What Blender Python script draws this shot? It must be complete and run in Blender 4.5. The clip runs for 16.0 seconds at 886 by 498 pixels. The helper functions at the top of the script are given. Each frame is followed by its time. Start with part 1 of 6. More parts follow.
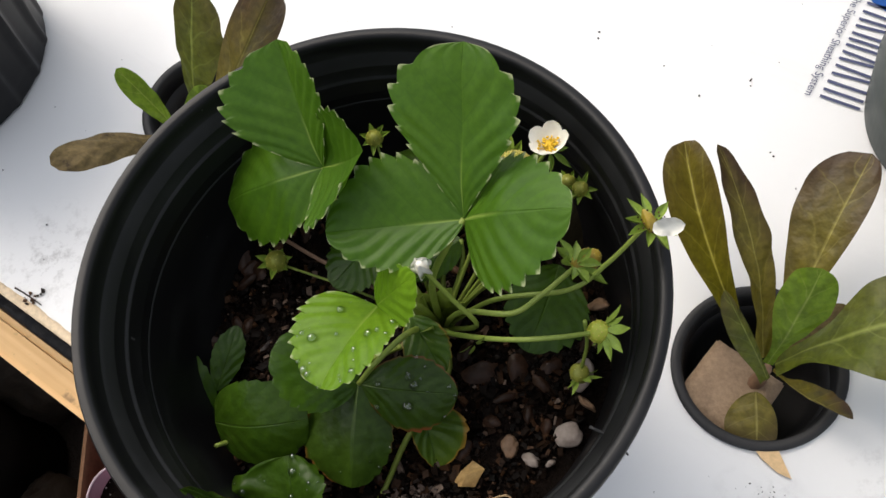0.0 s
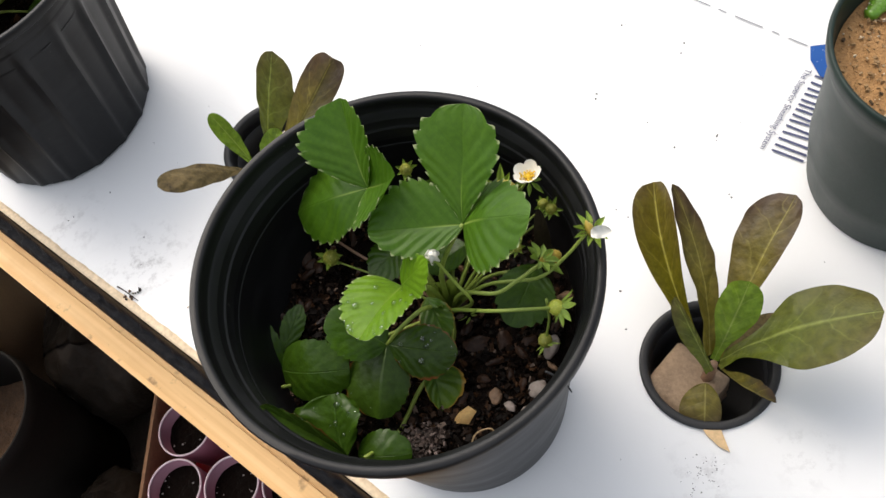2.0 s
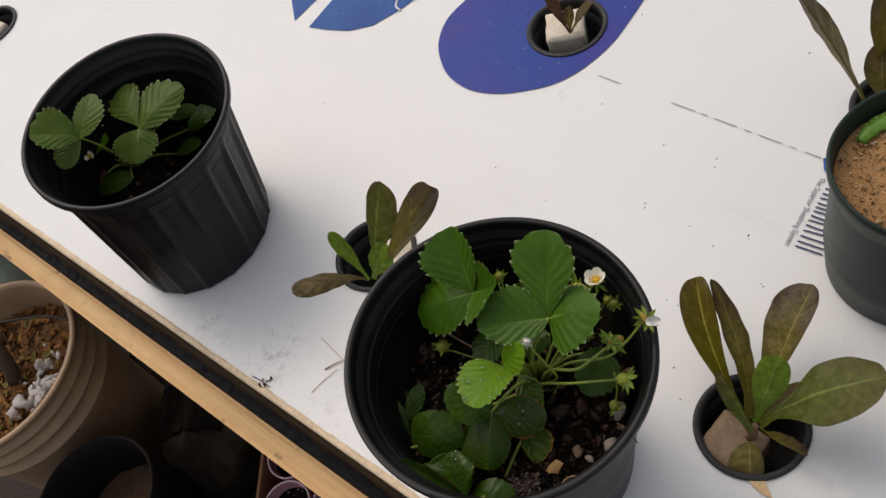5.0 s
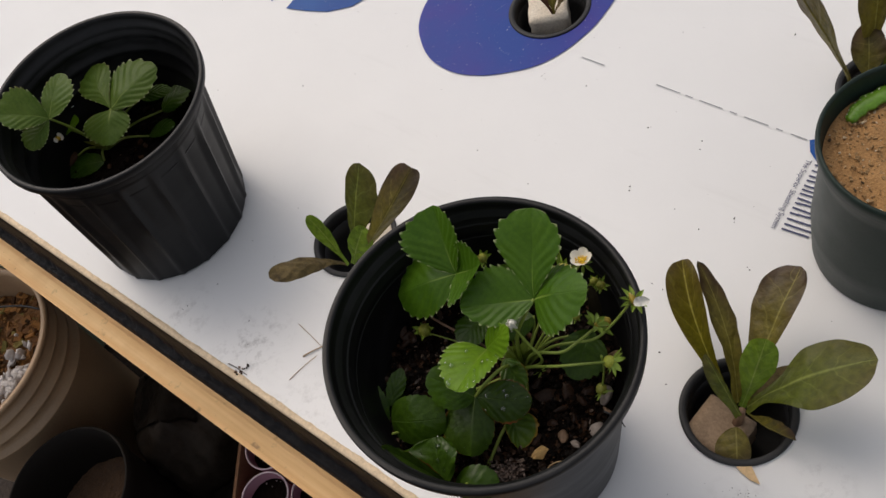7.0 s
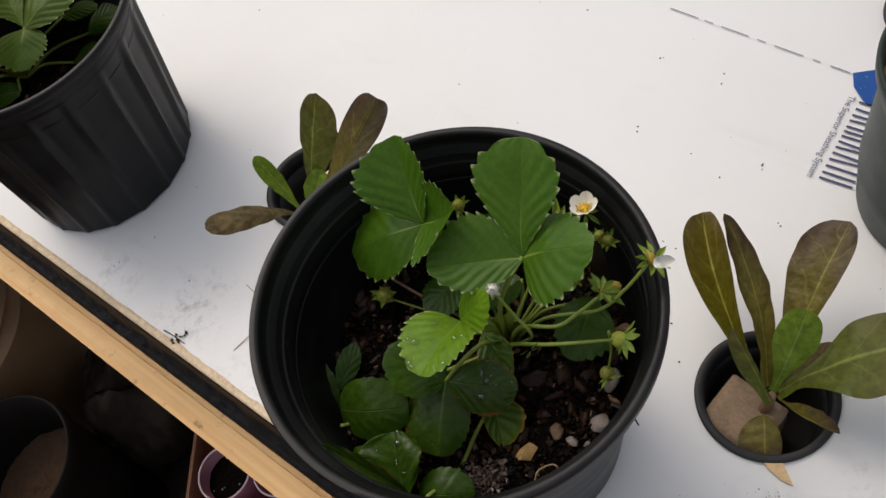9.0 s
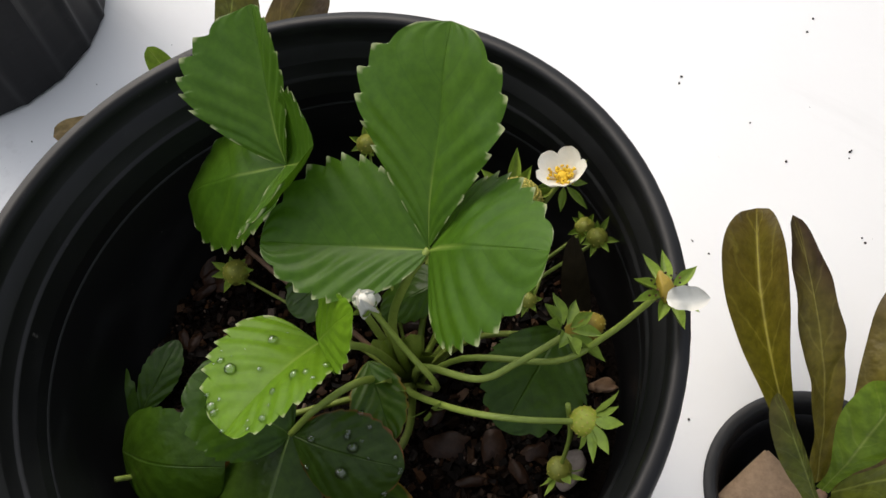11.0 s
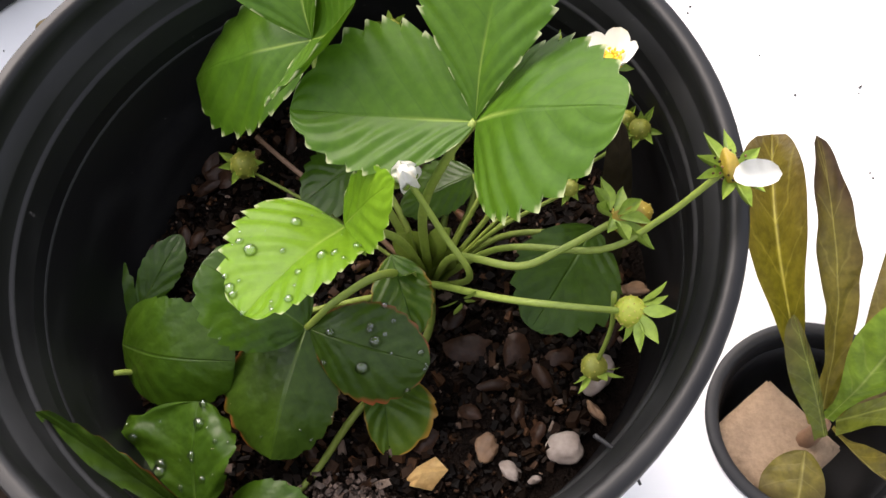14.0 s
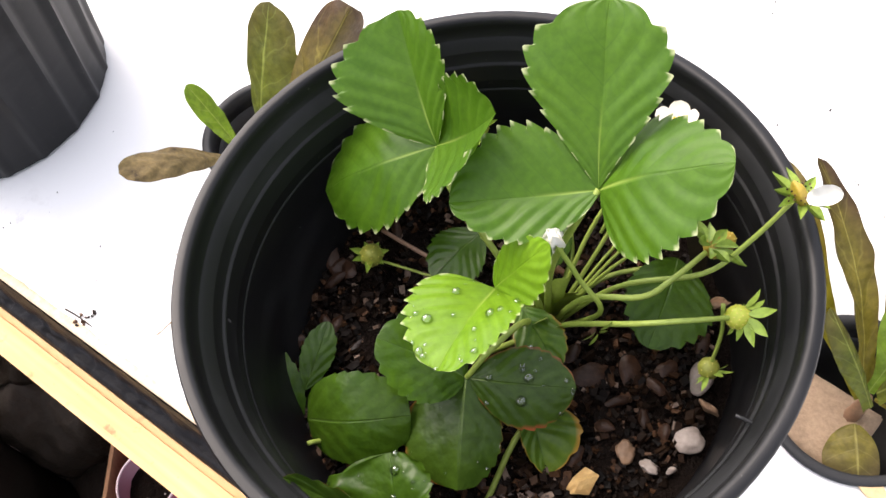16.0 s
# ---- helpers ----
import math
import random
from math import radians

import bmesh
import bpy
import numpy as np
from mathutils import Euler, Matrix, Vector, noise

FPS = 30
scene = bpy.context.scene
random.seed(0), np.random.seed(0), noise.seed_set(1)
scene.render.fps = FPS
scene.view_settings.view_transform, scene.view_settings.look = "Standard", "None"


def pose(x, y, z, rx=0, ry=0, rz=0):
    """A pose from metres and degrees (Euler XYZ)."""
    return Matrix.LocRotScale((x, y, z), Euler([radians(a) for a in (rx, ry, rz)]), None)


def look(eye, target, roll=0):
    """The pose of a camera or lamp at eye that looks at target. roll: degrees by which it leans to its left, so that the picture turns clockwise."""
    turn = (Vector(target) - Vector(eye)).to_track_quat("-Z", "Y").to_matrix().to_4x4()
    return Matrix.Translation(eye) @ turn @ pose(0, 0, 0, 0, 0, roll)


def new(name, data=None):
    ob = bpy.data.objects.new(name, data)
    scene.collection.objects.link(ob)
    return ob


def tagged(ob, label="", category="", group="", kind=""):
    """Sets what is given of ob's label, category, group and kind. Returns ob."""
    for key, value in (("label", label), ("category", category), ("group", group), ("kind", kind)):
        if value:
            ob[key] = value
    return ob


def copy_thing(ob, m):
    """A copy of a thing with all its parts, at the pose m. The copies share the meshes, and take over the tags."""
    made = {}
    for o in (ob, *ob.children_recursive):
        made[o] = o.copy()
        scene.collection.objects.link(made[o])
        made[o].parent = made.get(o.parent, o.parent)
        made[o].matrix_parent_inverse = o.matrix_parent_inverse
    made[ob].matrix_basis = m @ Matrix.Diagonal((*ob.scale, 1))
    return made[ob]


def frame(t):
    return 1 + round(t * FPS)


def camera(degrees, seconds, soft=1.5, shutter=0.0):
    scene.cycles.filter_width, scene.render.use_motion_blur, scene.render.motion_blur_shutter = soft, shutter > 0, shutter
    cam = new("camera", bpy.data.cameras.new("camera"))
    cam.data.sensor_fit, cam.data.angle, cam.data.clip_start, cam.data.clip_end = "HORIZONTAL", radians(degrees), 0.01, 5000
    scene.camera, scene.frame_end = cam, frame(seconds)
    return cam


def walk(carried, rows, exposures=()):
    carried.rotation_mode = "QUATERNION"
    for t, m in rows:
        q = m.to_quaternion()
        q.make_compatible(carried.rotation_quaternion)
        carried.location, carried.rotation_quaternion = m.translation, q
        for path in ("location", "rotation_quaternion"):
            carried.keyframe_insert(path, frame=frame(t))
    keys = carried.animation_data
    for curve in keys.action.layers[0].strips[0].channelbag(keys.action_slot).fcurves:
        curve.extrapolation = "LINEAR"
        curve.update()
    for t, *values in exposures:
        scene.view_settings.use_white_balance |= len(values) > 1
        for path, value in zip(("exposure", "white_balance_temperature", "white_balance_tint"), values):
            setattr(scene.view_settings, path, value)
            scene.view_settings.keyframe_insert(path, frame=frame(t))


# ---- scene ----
cam = camera(54.0, 16.0)
PATH = [
    (0, (0.204, 0.184, 0.526), (-0.031, 1.018, -1.276), -27.2),
    (0.5, (0.221, 0.163, 0.506), (-0.022, 0.993, -1.297), -26.7),
    (1, (0.229, 0.15, 0.515), (-0.022, 1.017, -1.27), -25.1),
    (1.5, (0.228, 0.141, 0.528), (-0.037, 1.003, -1.257), -25.4),
    (2, (0.234, 0.099, 0.636), (-0.074, 1.044, -1.099), -27.3),
    (2.5, (0.252, 0.036, 0.738), (-0.14, 1.06, -0.935), -31.8),
    (3, (0.262, 0.003, 0.786), (-0.104, 1.133, -0.822), -29.7),
    (3.5, (0.246, -0.003, 0.805), (-0.119, 1.156, -0.783), -28.8),
    (3.7, (0.245, 0.002, 0.803), (-0.139, 1.151, -0.788), -29.9),
    (6, (0.228, 0.031, 0.764), (-0.133, 1.152, -0.853), -28.6),
    (6.5, (0.229, 0.03, 0.76), (-0.113, 1.145, -0.865), -28.4),
    (7, (0.227, 0.032, 0.759), (-0.115, 1.142, -0.869), -28.5),
    (7.5, (0.225, 0.038, 0.757), (-0.125, 1.145, -0.872), -28.8),
    (8, (0.225, 0.047, 0.748), (-0.13, 1.146, -0.885), -28.9),
    (8.5, (0.219, 0.071, 0.707), (-0.125, 1.143, -0.946), -28.2),
    (9, (0.215, 0.099, 0.638), (-0.125, 1.13, -1.042), -28.8),
    (9.2, (0.214, 0.106, 0.612), (-0.088, 1.126, -1.082), -27.1),
    (11.3, (0.241, 0.223, 0.439), (-0.207, 1.132, -1.285), -26.1),
    (11.5, (0.25, 0.231, 0.428), (-0.234, 1.12, -1.297), -27.1),
    (12, (0.27, 0.244, 0.405), (-0.261, 1.115, -1.315), -26.4),
    (12.5, (0.278, 0.249, 0.4), (-0.258, 1.109, -1.324), -26.2),
    (13, (0.258, 0.238, 0.411), (-0.21, 1.113, -1.325), -22.2),
    (13.5, (0.227, 0.216, 0.416), (-0.175, 1.071, -1.347), -21.0),
    (14, (0.204, 0.193, 0.436), (-0.12, 1.065, -1.334), -20.7),
    (14.5, (0.172, 0.163, 0.443), (-0.042, 1.121, -1.299), -17.8),
    (15, (0.154, 0.157, 0.455), (-0.053, 1.131, -1.28), -19.6),
    (15.5, (0.15, 0.159, 0.48), (-0.045, 1.163, -1.239), -20.2),
    (16, (0.152, 0.165, 0.501), (-0.054, 1.168, -1.218), -22.2),
]
walk(cam, [(t, look(eye, target, roll)) for t, eye, target, roll in PATH],
     exposures=[(0.0, 0.37, 6500, 10), (0.5, 0.6, 6500, 10), (1.0, 0.73, 6500, 10), (1.5, 0.8, 6500, 10), (2.0, 0.53, 6500, 10), (2.5, 0.30, 6600, 11), (3.0, -0.12, 6680, 12.5),
                (3.5, -0.27, 6700, 12.5), (7.0, -0.37, 6700, 12.5), (8.0, -0.34, 6680, 12.5), (9.0, -0.2, 6650, 12), (11.5, 0.27, 6500, 10), (12.5, 0.12, 6500, 10),
                (13.0, 0.07, 6500, 10), (13.5, 0.4, 6500, 11), (14.0, 1.28, 6600, 16), (14.5, 1.80, 6620, 17.5), (15.0, 1.88, 6620, 17.5), (15.5, 1.76, 6620, 16.5), (16.0, 1.55, 6600, 16)])

# ---- world and light ----
SUN_EL, SUN_AZ = radians(56), radians(121)   # azimuth from +x towards +y
world = bpy.data.worlds.new("overcast_sky")
scene.world = world
world.use_nodes = True
wn = world.node_tree
sky = wn.nodes.new("ShaderNodeTexSky")
sky.sky_type, sky.sun_disc = "NISHITA", False
sky.sun_elevation, sky.sun_rotation = SUN_EL, math.pi / 2 - SUN_AZ
sky.dust_density, sky.air_density = 4.0, 1.0
grey = wn.nodes.new("ShaderNodeHueSaturation")       # cloud and greenhouse film take most of the blue out
grey.inputs["Saturation"].default_value = 0.34
wn.links.new(sky.outputs[0], grey.inputs["Color"])
wn.links.new(grey.outputs[0], wn.nodes["Background"].inputs[0])
wn.nodes["Background"].inputs[1].default_value = 0.182
sun_data = bpy.data.lights.new("sun", "SUN")
sun_data.energy, sun_data.angle, sun_data.color = 0.38, radians(38), (1.0, 0.74, 0.42)
sun = new("sun", sun_data)
sun.matrix_world = look((3 * math.cos(SUN_EL) * math.cos(SUN_AZ), 3 * math.cos(SUN_EL) * math.sin(SUN_AZ), 3 * math.sin(SUN_EL)), (0, 0, 0))


# ---- helpers ----
def thing(name, at, label, category, group="", kind=""):
    """An empty at the base of a thing, which parents its parts."""
    ob = new(name)
    ob.empty_display_size = 0.02
    ob.location = at
    return tagged(ob, label, category, group, kind)


def place(parent):
    p = Vector((0, 0, 0))
    while parent:
        p += parent.location
        parent = parent.parent
    return p


def part(name, bm, material, parent=None, label="", smooth=True, sharp=0):
    """One mesh object out of a bmesh in world places, under a thing or a part."""
    me = bpy.data.meshes.new(name)
    bm.normal_update()
    bm.to_mesh(me)
    bm.free()
    for m in material if isinstance(material, (list, tuple)) else [material]:
        me.materials.append(m)
    if smooth:
        me.polygons.foreach_set("use_smooth", [True] * len(me.polygons))
        if sharp:
            me.set_sharp_from_angle(angle=radians(sharp))
    ob = new(name, me)
    if parent:
        ob.parent = parent
        if parent.type == "EMPTY":                    # parts are in world places already
            ob.matrix_parent_inverse = Matrix.Translation(-place(parent))
    return tagged(ob, label)


def setting(name, bm, material, label, category, smooth=False):
    return tagged(part(name, bm, material, None, label, smooth), "", category, "", "structure")


def V(*a):
    return Vector(a)


def smooth_line(points, n=8):
    """Points on a soft curve through the given ones."""
    pts = [Vector(p) for p in points]
    ext = [pts[0] * 2 - pts[1]] + pts + [pts[-1] * 2 - pts[-2]]
    out = []
    for i in range(1, len(ext) - 2):
        a, b, c, d = ext[i - 1:i + 3]
        for k in range(n):
            t = k / n
            out.append(0.5 * ((2 * b) + (c - a) * t + (2 * a - 5 * b + 4 * c - d) * t * t + (3 * b - a - 3 * c + d) * t ** 3))
    return out + [pts[-1]]


def tube(bm, points, r0, r1=None, sides=8, n=6, cap=True):
    r1 = r0 if r1 is None else r1
    pts = smooth_line(points, n)
    rings = []
    side = None
    for i, p in enumerate(pts):
        d = (pts[min(i + 1, len(pts) - 1)] - pts[max(i - 1, 0)]).normalized()
        if side is None:
            side = d.orthogonal().normalized()
        side = (side - d * side.dot(d)).normalized()
        up = d.cross(side)
        r = r0 + (r1 - r0) * i / (len(pts) - 1)
        rings.append([bm.verts.new(p + (side * math.cos(a) + up * math.sin(a)) * r) for a in [math.tau * k / sides for k in range(sides)]])
    for a, b in zip(rings, rings[1:]):
        for k in range(sides):
            bm.faces.new((a[k], a[(k + 1) % sides], b[(k + 1) % sides], b[k]))
    if cap:
        bm.faces.new(rings[0][::-1])
        bm.faces.new(rings[-1])
    return bm


def lathe(bm, profile, at, seg=72, shape=None, closed=True):
    """A turned body. profile: (radius, height) in order; shape(angle, radius, height) may change the radius; at: its foot."""
    rings = []
    for r, z in profile:
        ring = []
        for k in range(seg):
            a = math.tau * k / seg
            rr = shape(a, r, z) if shape else r
            ring.append(bm.verts.new((at[0] + rr * math.cos(a), at[1] + rr * math.sin(a), at[2] + z)))
        rings.append(ring)
    pairs = list(zip(rings, rings[1:])) + ([(rings[-1], rings[0])] if closed else [])
    for a, b in pairs:
        for k in range(seg):
            bm.faces.new((a[k], a[(k + 1) % seg], b[(k + 1) % seg], b[k]))
    return bm


def slab(bm, outline, z0, z1):
    """An upright prism over an outline in the plan."""
    low = [bm.verts.new((x, y, z0)) for x, y in outline]
    top = [bm.verts.new((x, y, z1)) for x, y in outline]
    n = len(outline)
    for k in range(n):
        bm.faces.new((low[k], low[(k + 1) % n], top[(k + 1) % n], top[k]))
    bm.faces.new(low[::-1])
    bm.faces.new(top)
    bmesh.ops.recalc_face_normals(bm, faces=bm.faces)
    return bm


def lump(bm, at, size, rough=0.25, flat=1.0, seed=0, level=1):
    """A small uneven stone or crumb."""
    g = bmesh.ops.create_icosphere(bm, subdivisions=level, radius=1.0)["verts"]
    turn = Euler((seed * 1.7, seed * 2.3, seed * 3.1)).to_matrix()
    for v in g:
        k = 1 + rough * noise.noise(v.co * 1.3 + Vector((seed * 3.7, seed * 1.3, seed)))
        v.co = Vector(at) + turn @ Vector((v.co.x * k * size, v.co.y * k * size * 0.8, v.co.z * k * size * flat))
    return g


# ---- materials ----
def nodes(name):
    m = bpy.data.materials.new(name)
    m.use_nodes = True
    t = m.node_tree
    return m, t, t.nodes["Principled BSDF"]


def link(t, a, b):
    t.links.new(a, b)


def noise_node(t, scale, detail=4, rough=0.55, coord="Object", stretch=None):
    c = t.nodes.new("ShaderNodeTexCoord")
    n = t.nodes.new("ShaderNodeTexNoise")
    n.inputs["Scale"].default_value, n.inputs["Detail"].default_value, n.inputs["Roughness"].default_value = scale, detail, rough
    if stretch:
        mp = t.nodes.new("ShaderNodeMapping")
        mp.vector_type = "TEXTURE"
        mp.inputs["Rotation"].default_value = (0, 0, stretch[1])
        mp.inputs["Scale"].default_value = stretch[0]
        link(t, c.outputs[coord], mp.inputs[0])
        link(t, mp.outputs[0], n.inputs["Vector"])
    else:
        link(t, c.outputs[coord], n.inputs["Vector"])
    return n.outputs["Fac"]


def ramp(t, fac, stops):
    r = t.nodes.new("ShaderNodeValToRGB")
    e = r.color_ramp.elements
    while len(e) < len(stops):
        e.new(0.5)
    for k, (p, c) in zip(e, stops):
        k.position, k.color = p, (*c, 1) if len(c) == 3 else c
    link(t, fac, r.inputs[0])
    return r.outputs[0]


def math_node(t, op, a, b=None, c=None, clamp=False):
    n = t.nodes.new("ShaderNodeMath")
    n.operation, n.use_clamp = op, clamp
    for k, v in enumerate((a, b, c)):
        if v is None:
            continue
        if isinstance(v, (int, float)):
            n.inputs[k].default_value = v
        else:
            link(t, v, n.inputs[k])
    return n.outputs[0]


def mix(t, fac, a, b, kind="MIX"):
    n = t.nodes.new("ShaderNodeMix")
    n.data_type, n.blend_type = "RGBA", kind
    for sock, v in ((n.inputs[0], fac), (n.inputs[6], a), (n.inputs[7], b)):
        if isinstance(v, (int, float)):
            sock.default_value = v
        elif isinstance(v, tuple):
            sock.default_value = (*v, 1)
        else:
            link(t, v, sock)
    return n.outputs[2]


def bump(t, bsdf, height, strength=0.3, distance=0.001, under=None):
    b = t.nodes.new("ShaderNodeBump")
    b.inputs["Strength"].default_value, b.inputs["Distance"].default_value = strength, distance
    link(t, height, b.inputs["Height"])
    if under:
        link(t, under, b.inputs["Normal"])
    link(t, b.outputs[0], bsdf.inputs["Normal"])
    return b.outputs[0]


def scaled(c, k):
    return tuple(min(1.0, v * k) for v in c)


def plain(name, color, other=None, rough=0.5, scale=30, fine=250, var=0.25, relief=0.2, depth=0.0006, spec=0.5, rough_var=0.15, stretch=None):
    """A surface that varies at two scales in colour, gloss and relief."""
    m, t, b = nodes(name)
    other = other or scaled(color, 1 - var)
    big = noise_node(t, scale, stretch=stretch)
    small = noise_node(t, fine, 3, stretch=stretch)
    c = ramp(t, big, [(0.35, other), (0.65, color)])
    c = mix(t, 0.5, c, ramp(t, small, [(0.3, scaled(color, 1 - var)), (0.7, scaled(color, 1 + var))]))
    link(t, c, b.inputs["Base Color"])
    link(t, math_node(t, "MULTIPLY_ADD", big, rough_var * 2, rough - rough_var), b.inputs["Roughness"])
    b.inputs["Specular IOR Level"].default_value = spec
    bump(t, b, small, relief, depth)
    return m


def leaf_material(name, dark, light, vein, rough=0.42, tip=None, margin=None, margin_from=0.86, translucent=0.25, spots=None, vein_amount=0.55, midrib=None, wander=0.25, mid_width=0.055, pale_teeth=0.0, pleat=1.0, gloss=0.3, blister=0.0):
    """A leaf: a pale midrib and side veins along its own length and width, mottled, a little of the light coming through."""
    m, t, b = nodes(name)
    uv = t.nodes.new("ShaderNodeUVMap")
    uv.uv_map = "UVMap"
    s = t.nodes.new("ShaderNodeSeparateXYZ")
    link(t, uv.outputs[0], s.inputs[0])
    along, across = s.outputs[0], s.outputs[1]
    a = math_node(t, "MULTIPLY", math_node(t, "ABSOLUTE", math_node(t, "SUBTRACT", across, 0.5)), 2.0)
    wob = noise_node(t, 45, 2)
    phase = t.nodes.new("ShaderNodeUVMap")
    phase.uv_map = "Vein"
    sp = t.nodes.new("ShaderNodeSeparateXYZ")
    link(t, phase.outputs[0], sp.inputs[0])
    ph = math_node(t, "MULTIPLY_ADD", wob, wander, math_node(t, "SUBTRACT", sp.outputs[1], wander * 0.5))
    tri = math_node(t, "ABSOLUTE", math_node(t, "SUBTRACT", math_node(t, "FRACT", ph), 0.5))
    side = math_node(t, "SUBTRACT", 1.0, math_node(t, "DIVIDE", tri, 0.055), clamp=True)
    side = math_node(t, "MULTIPLY", side, math_node(t, "SUBTRACT", 1.0, math_node(t, "MULTIPLY", a, 0.7)))
    mid_w = math_node(t, "MULTIPLY_ADD", along, -0.75 * mid_width, mid_width)
    mid = math_node(t, "SUBTRACT", 1.0, math_node(t, "DIVIDE", a, mid_w), clamp=True)
    patch = noise_node(t, 45, 3)
    grain = noise_node(t, 400, 3)
    col = ramp(t, patch, [(0.3, dark), (0.7, light)])
    col = mix(t, 0.35, col, ramp(t, grain, [(0.3, scaled(dark, 0.8)), (0.7, scaled(light, 1.15))]))
    if tip:
        f = math_node(t, "MULTIPLY_ADD", along, 1.7, math_node(t, "MULTIPLY_ADD", a, 0.5, math_node(t, "MULTIPLY_ADD", patch, 0.8, -1.35)), clamp=True)
        col = mix(t, f, col, tip)
    col = mix(t, math_node(t, "MULTIPLY", side, vein_amount * 0.7), col, vein)
    if midrib:                                        # pale near the leaf's foot only
        fade = math_node(t, "MULTIPLY_ADD", along, -2.6, 1.25, clamp=True)
        col = mix(t, math_node(t, "MULTIPLY", mid, fade), col, midrib)
    else:
        col = mix(t, math_node(t, "MULTIPLY", mid, min(1.0, vein_amount * 1.6)), col, vein)
    if pale_teeth:
        tooth = math_node(t, "ABSOLUTE", math_node(t, "SUBTRACT", math_node(t, "FRACT", sp.outputs[0]), 0.12))
        point = math_node(t, "MULTIPLY", math_node(t, "SUBTRACT", tooth, 0.36), 9.0, clamp=True)
        edge = math_node(t, "MULTIPLY", math_node(t, "SUBTRACT", a, 0.93), 15.0, clamp=True)
        col = mix(t, math_node(t, "MULTIPLY", math_node(t, "MULTIPLY", edge, point), pale_teeth), col, (0.50, 0.52, 0.30))
    if margin:
        f = math_node(t, "MULTIPLY", math_node(t, "ADD", math_node(t, "SUBTRACT", a, margin_from), math_node(t, "MULTIPLY_ADD", patch, 0.5, -0.3)), 9.0, clamp=True)
        col = mix(t, f, col, margin)
    if spots:
        col = mix(t, math_node(t, "MULTIPLY", math_node(t, "SUBTRACT", noise_node(t, 90, 4), 0.58), 7.0, clamp=True), col, spots)
    link(t, col, b.inputs["Base Color"])
    b.inputs["Roughness"].default_value = rough
    b.inputs["Specular IOR Level"].default_value = gloss
    dome = math_node(t, "MULTIPLY", math_node(t, "SUBTRACT", 0.5, math_node(t, "MULTIPLY", math_node(t, "SUBTRACT", tri, 0.5), math_node(t, "SUBTRACT", tri, 0.5))), pleat * 0.9)
    h = math_node(t, "SUBTRACT", math_node(t, "ADD", math_node(t, "MULTIPLY", grain, 0.22), dome), math_node(t, "MULTIPLY", mid, 0.6))
    if blister:                                       # puckered between the veins, in lighter and darker cells
        cell = noise_node(t, 170, 2, 0.5)
        h = math_node(t, "MULTIPLY_ADD", cell, blister * 3.6, h)
        col = mix(t, blister * 0.5, col, ramp(t, cell, [(0.35, (0.55, 0.55, 0.55)), (0.62, (1.25, 1.25, 1.25))]), "MULTIPLY")
        link(t, col, b.inputs["Base Color"])
    bump(t, b, h, 0.55, 0.0006)
    tr = t.nodes.new("ShaderNodeBsdfTranslucent")
    link(t, mix(t, 1.0, col, (1.0, 1.0, 0.55), "MULTIPLY"), tr.inputs[0])
    ms = t.nodes.new("ShaderNodeMixShader")
    ms.inputs[0].default_value = translucent
    link(t, b.outputs[0], ms.inputs[1])
    link(t, tr.outputs[0], ms.inputs[2])
    link(t, ms.outputs[0], t.nodes["Material Output"].inputs[0])
    return m


def crumbs(name, stops, rough=0.85, grain=600, spec=0.25):
    """Loose pieces, each with a colour of its own."""
    m, t, b = nodes(name)
    g = t.nodes.new("ShaderNodeNewGeometry")
    c = ramp(t, g.outputs["Random Per Island"], stops)
    c = mix(t, 0.5, c, ramp(t, noise_node(t, grain, 3), [(0.3, (0.25, 0.25, 0.25)), (0.75, (1.5, 1.5, 1.5))]), "MULTIPLY")
    link(t, c, b.inputs["Base Color"])
    b.inputs["Roughness"].default_value = rough
    b.inputs["Specular IOR Level"].default_value = spec
    bump(t, b, noise_node(t, grain * 0.7, 3), 0.5, 0.0006)
    return m


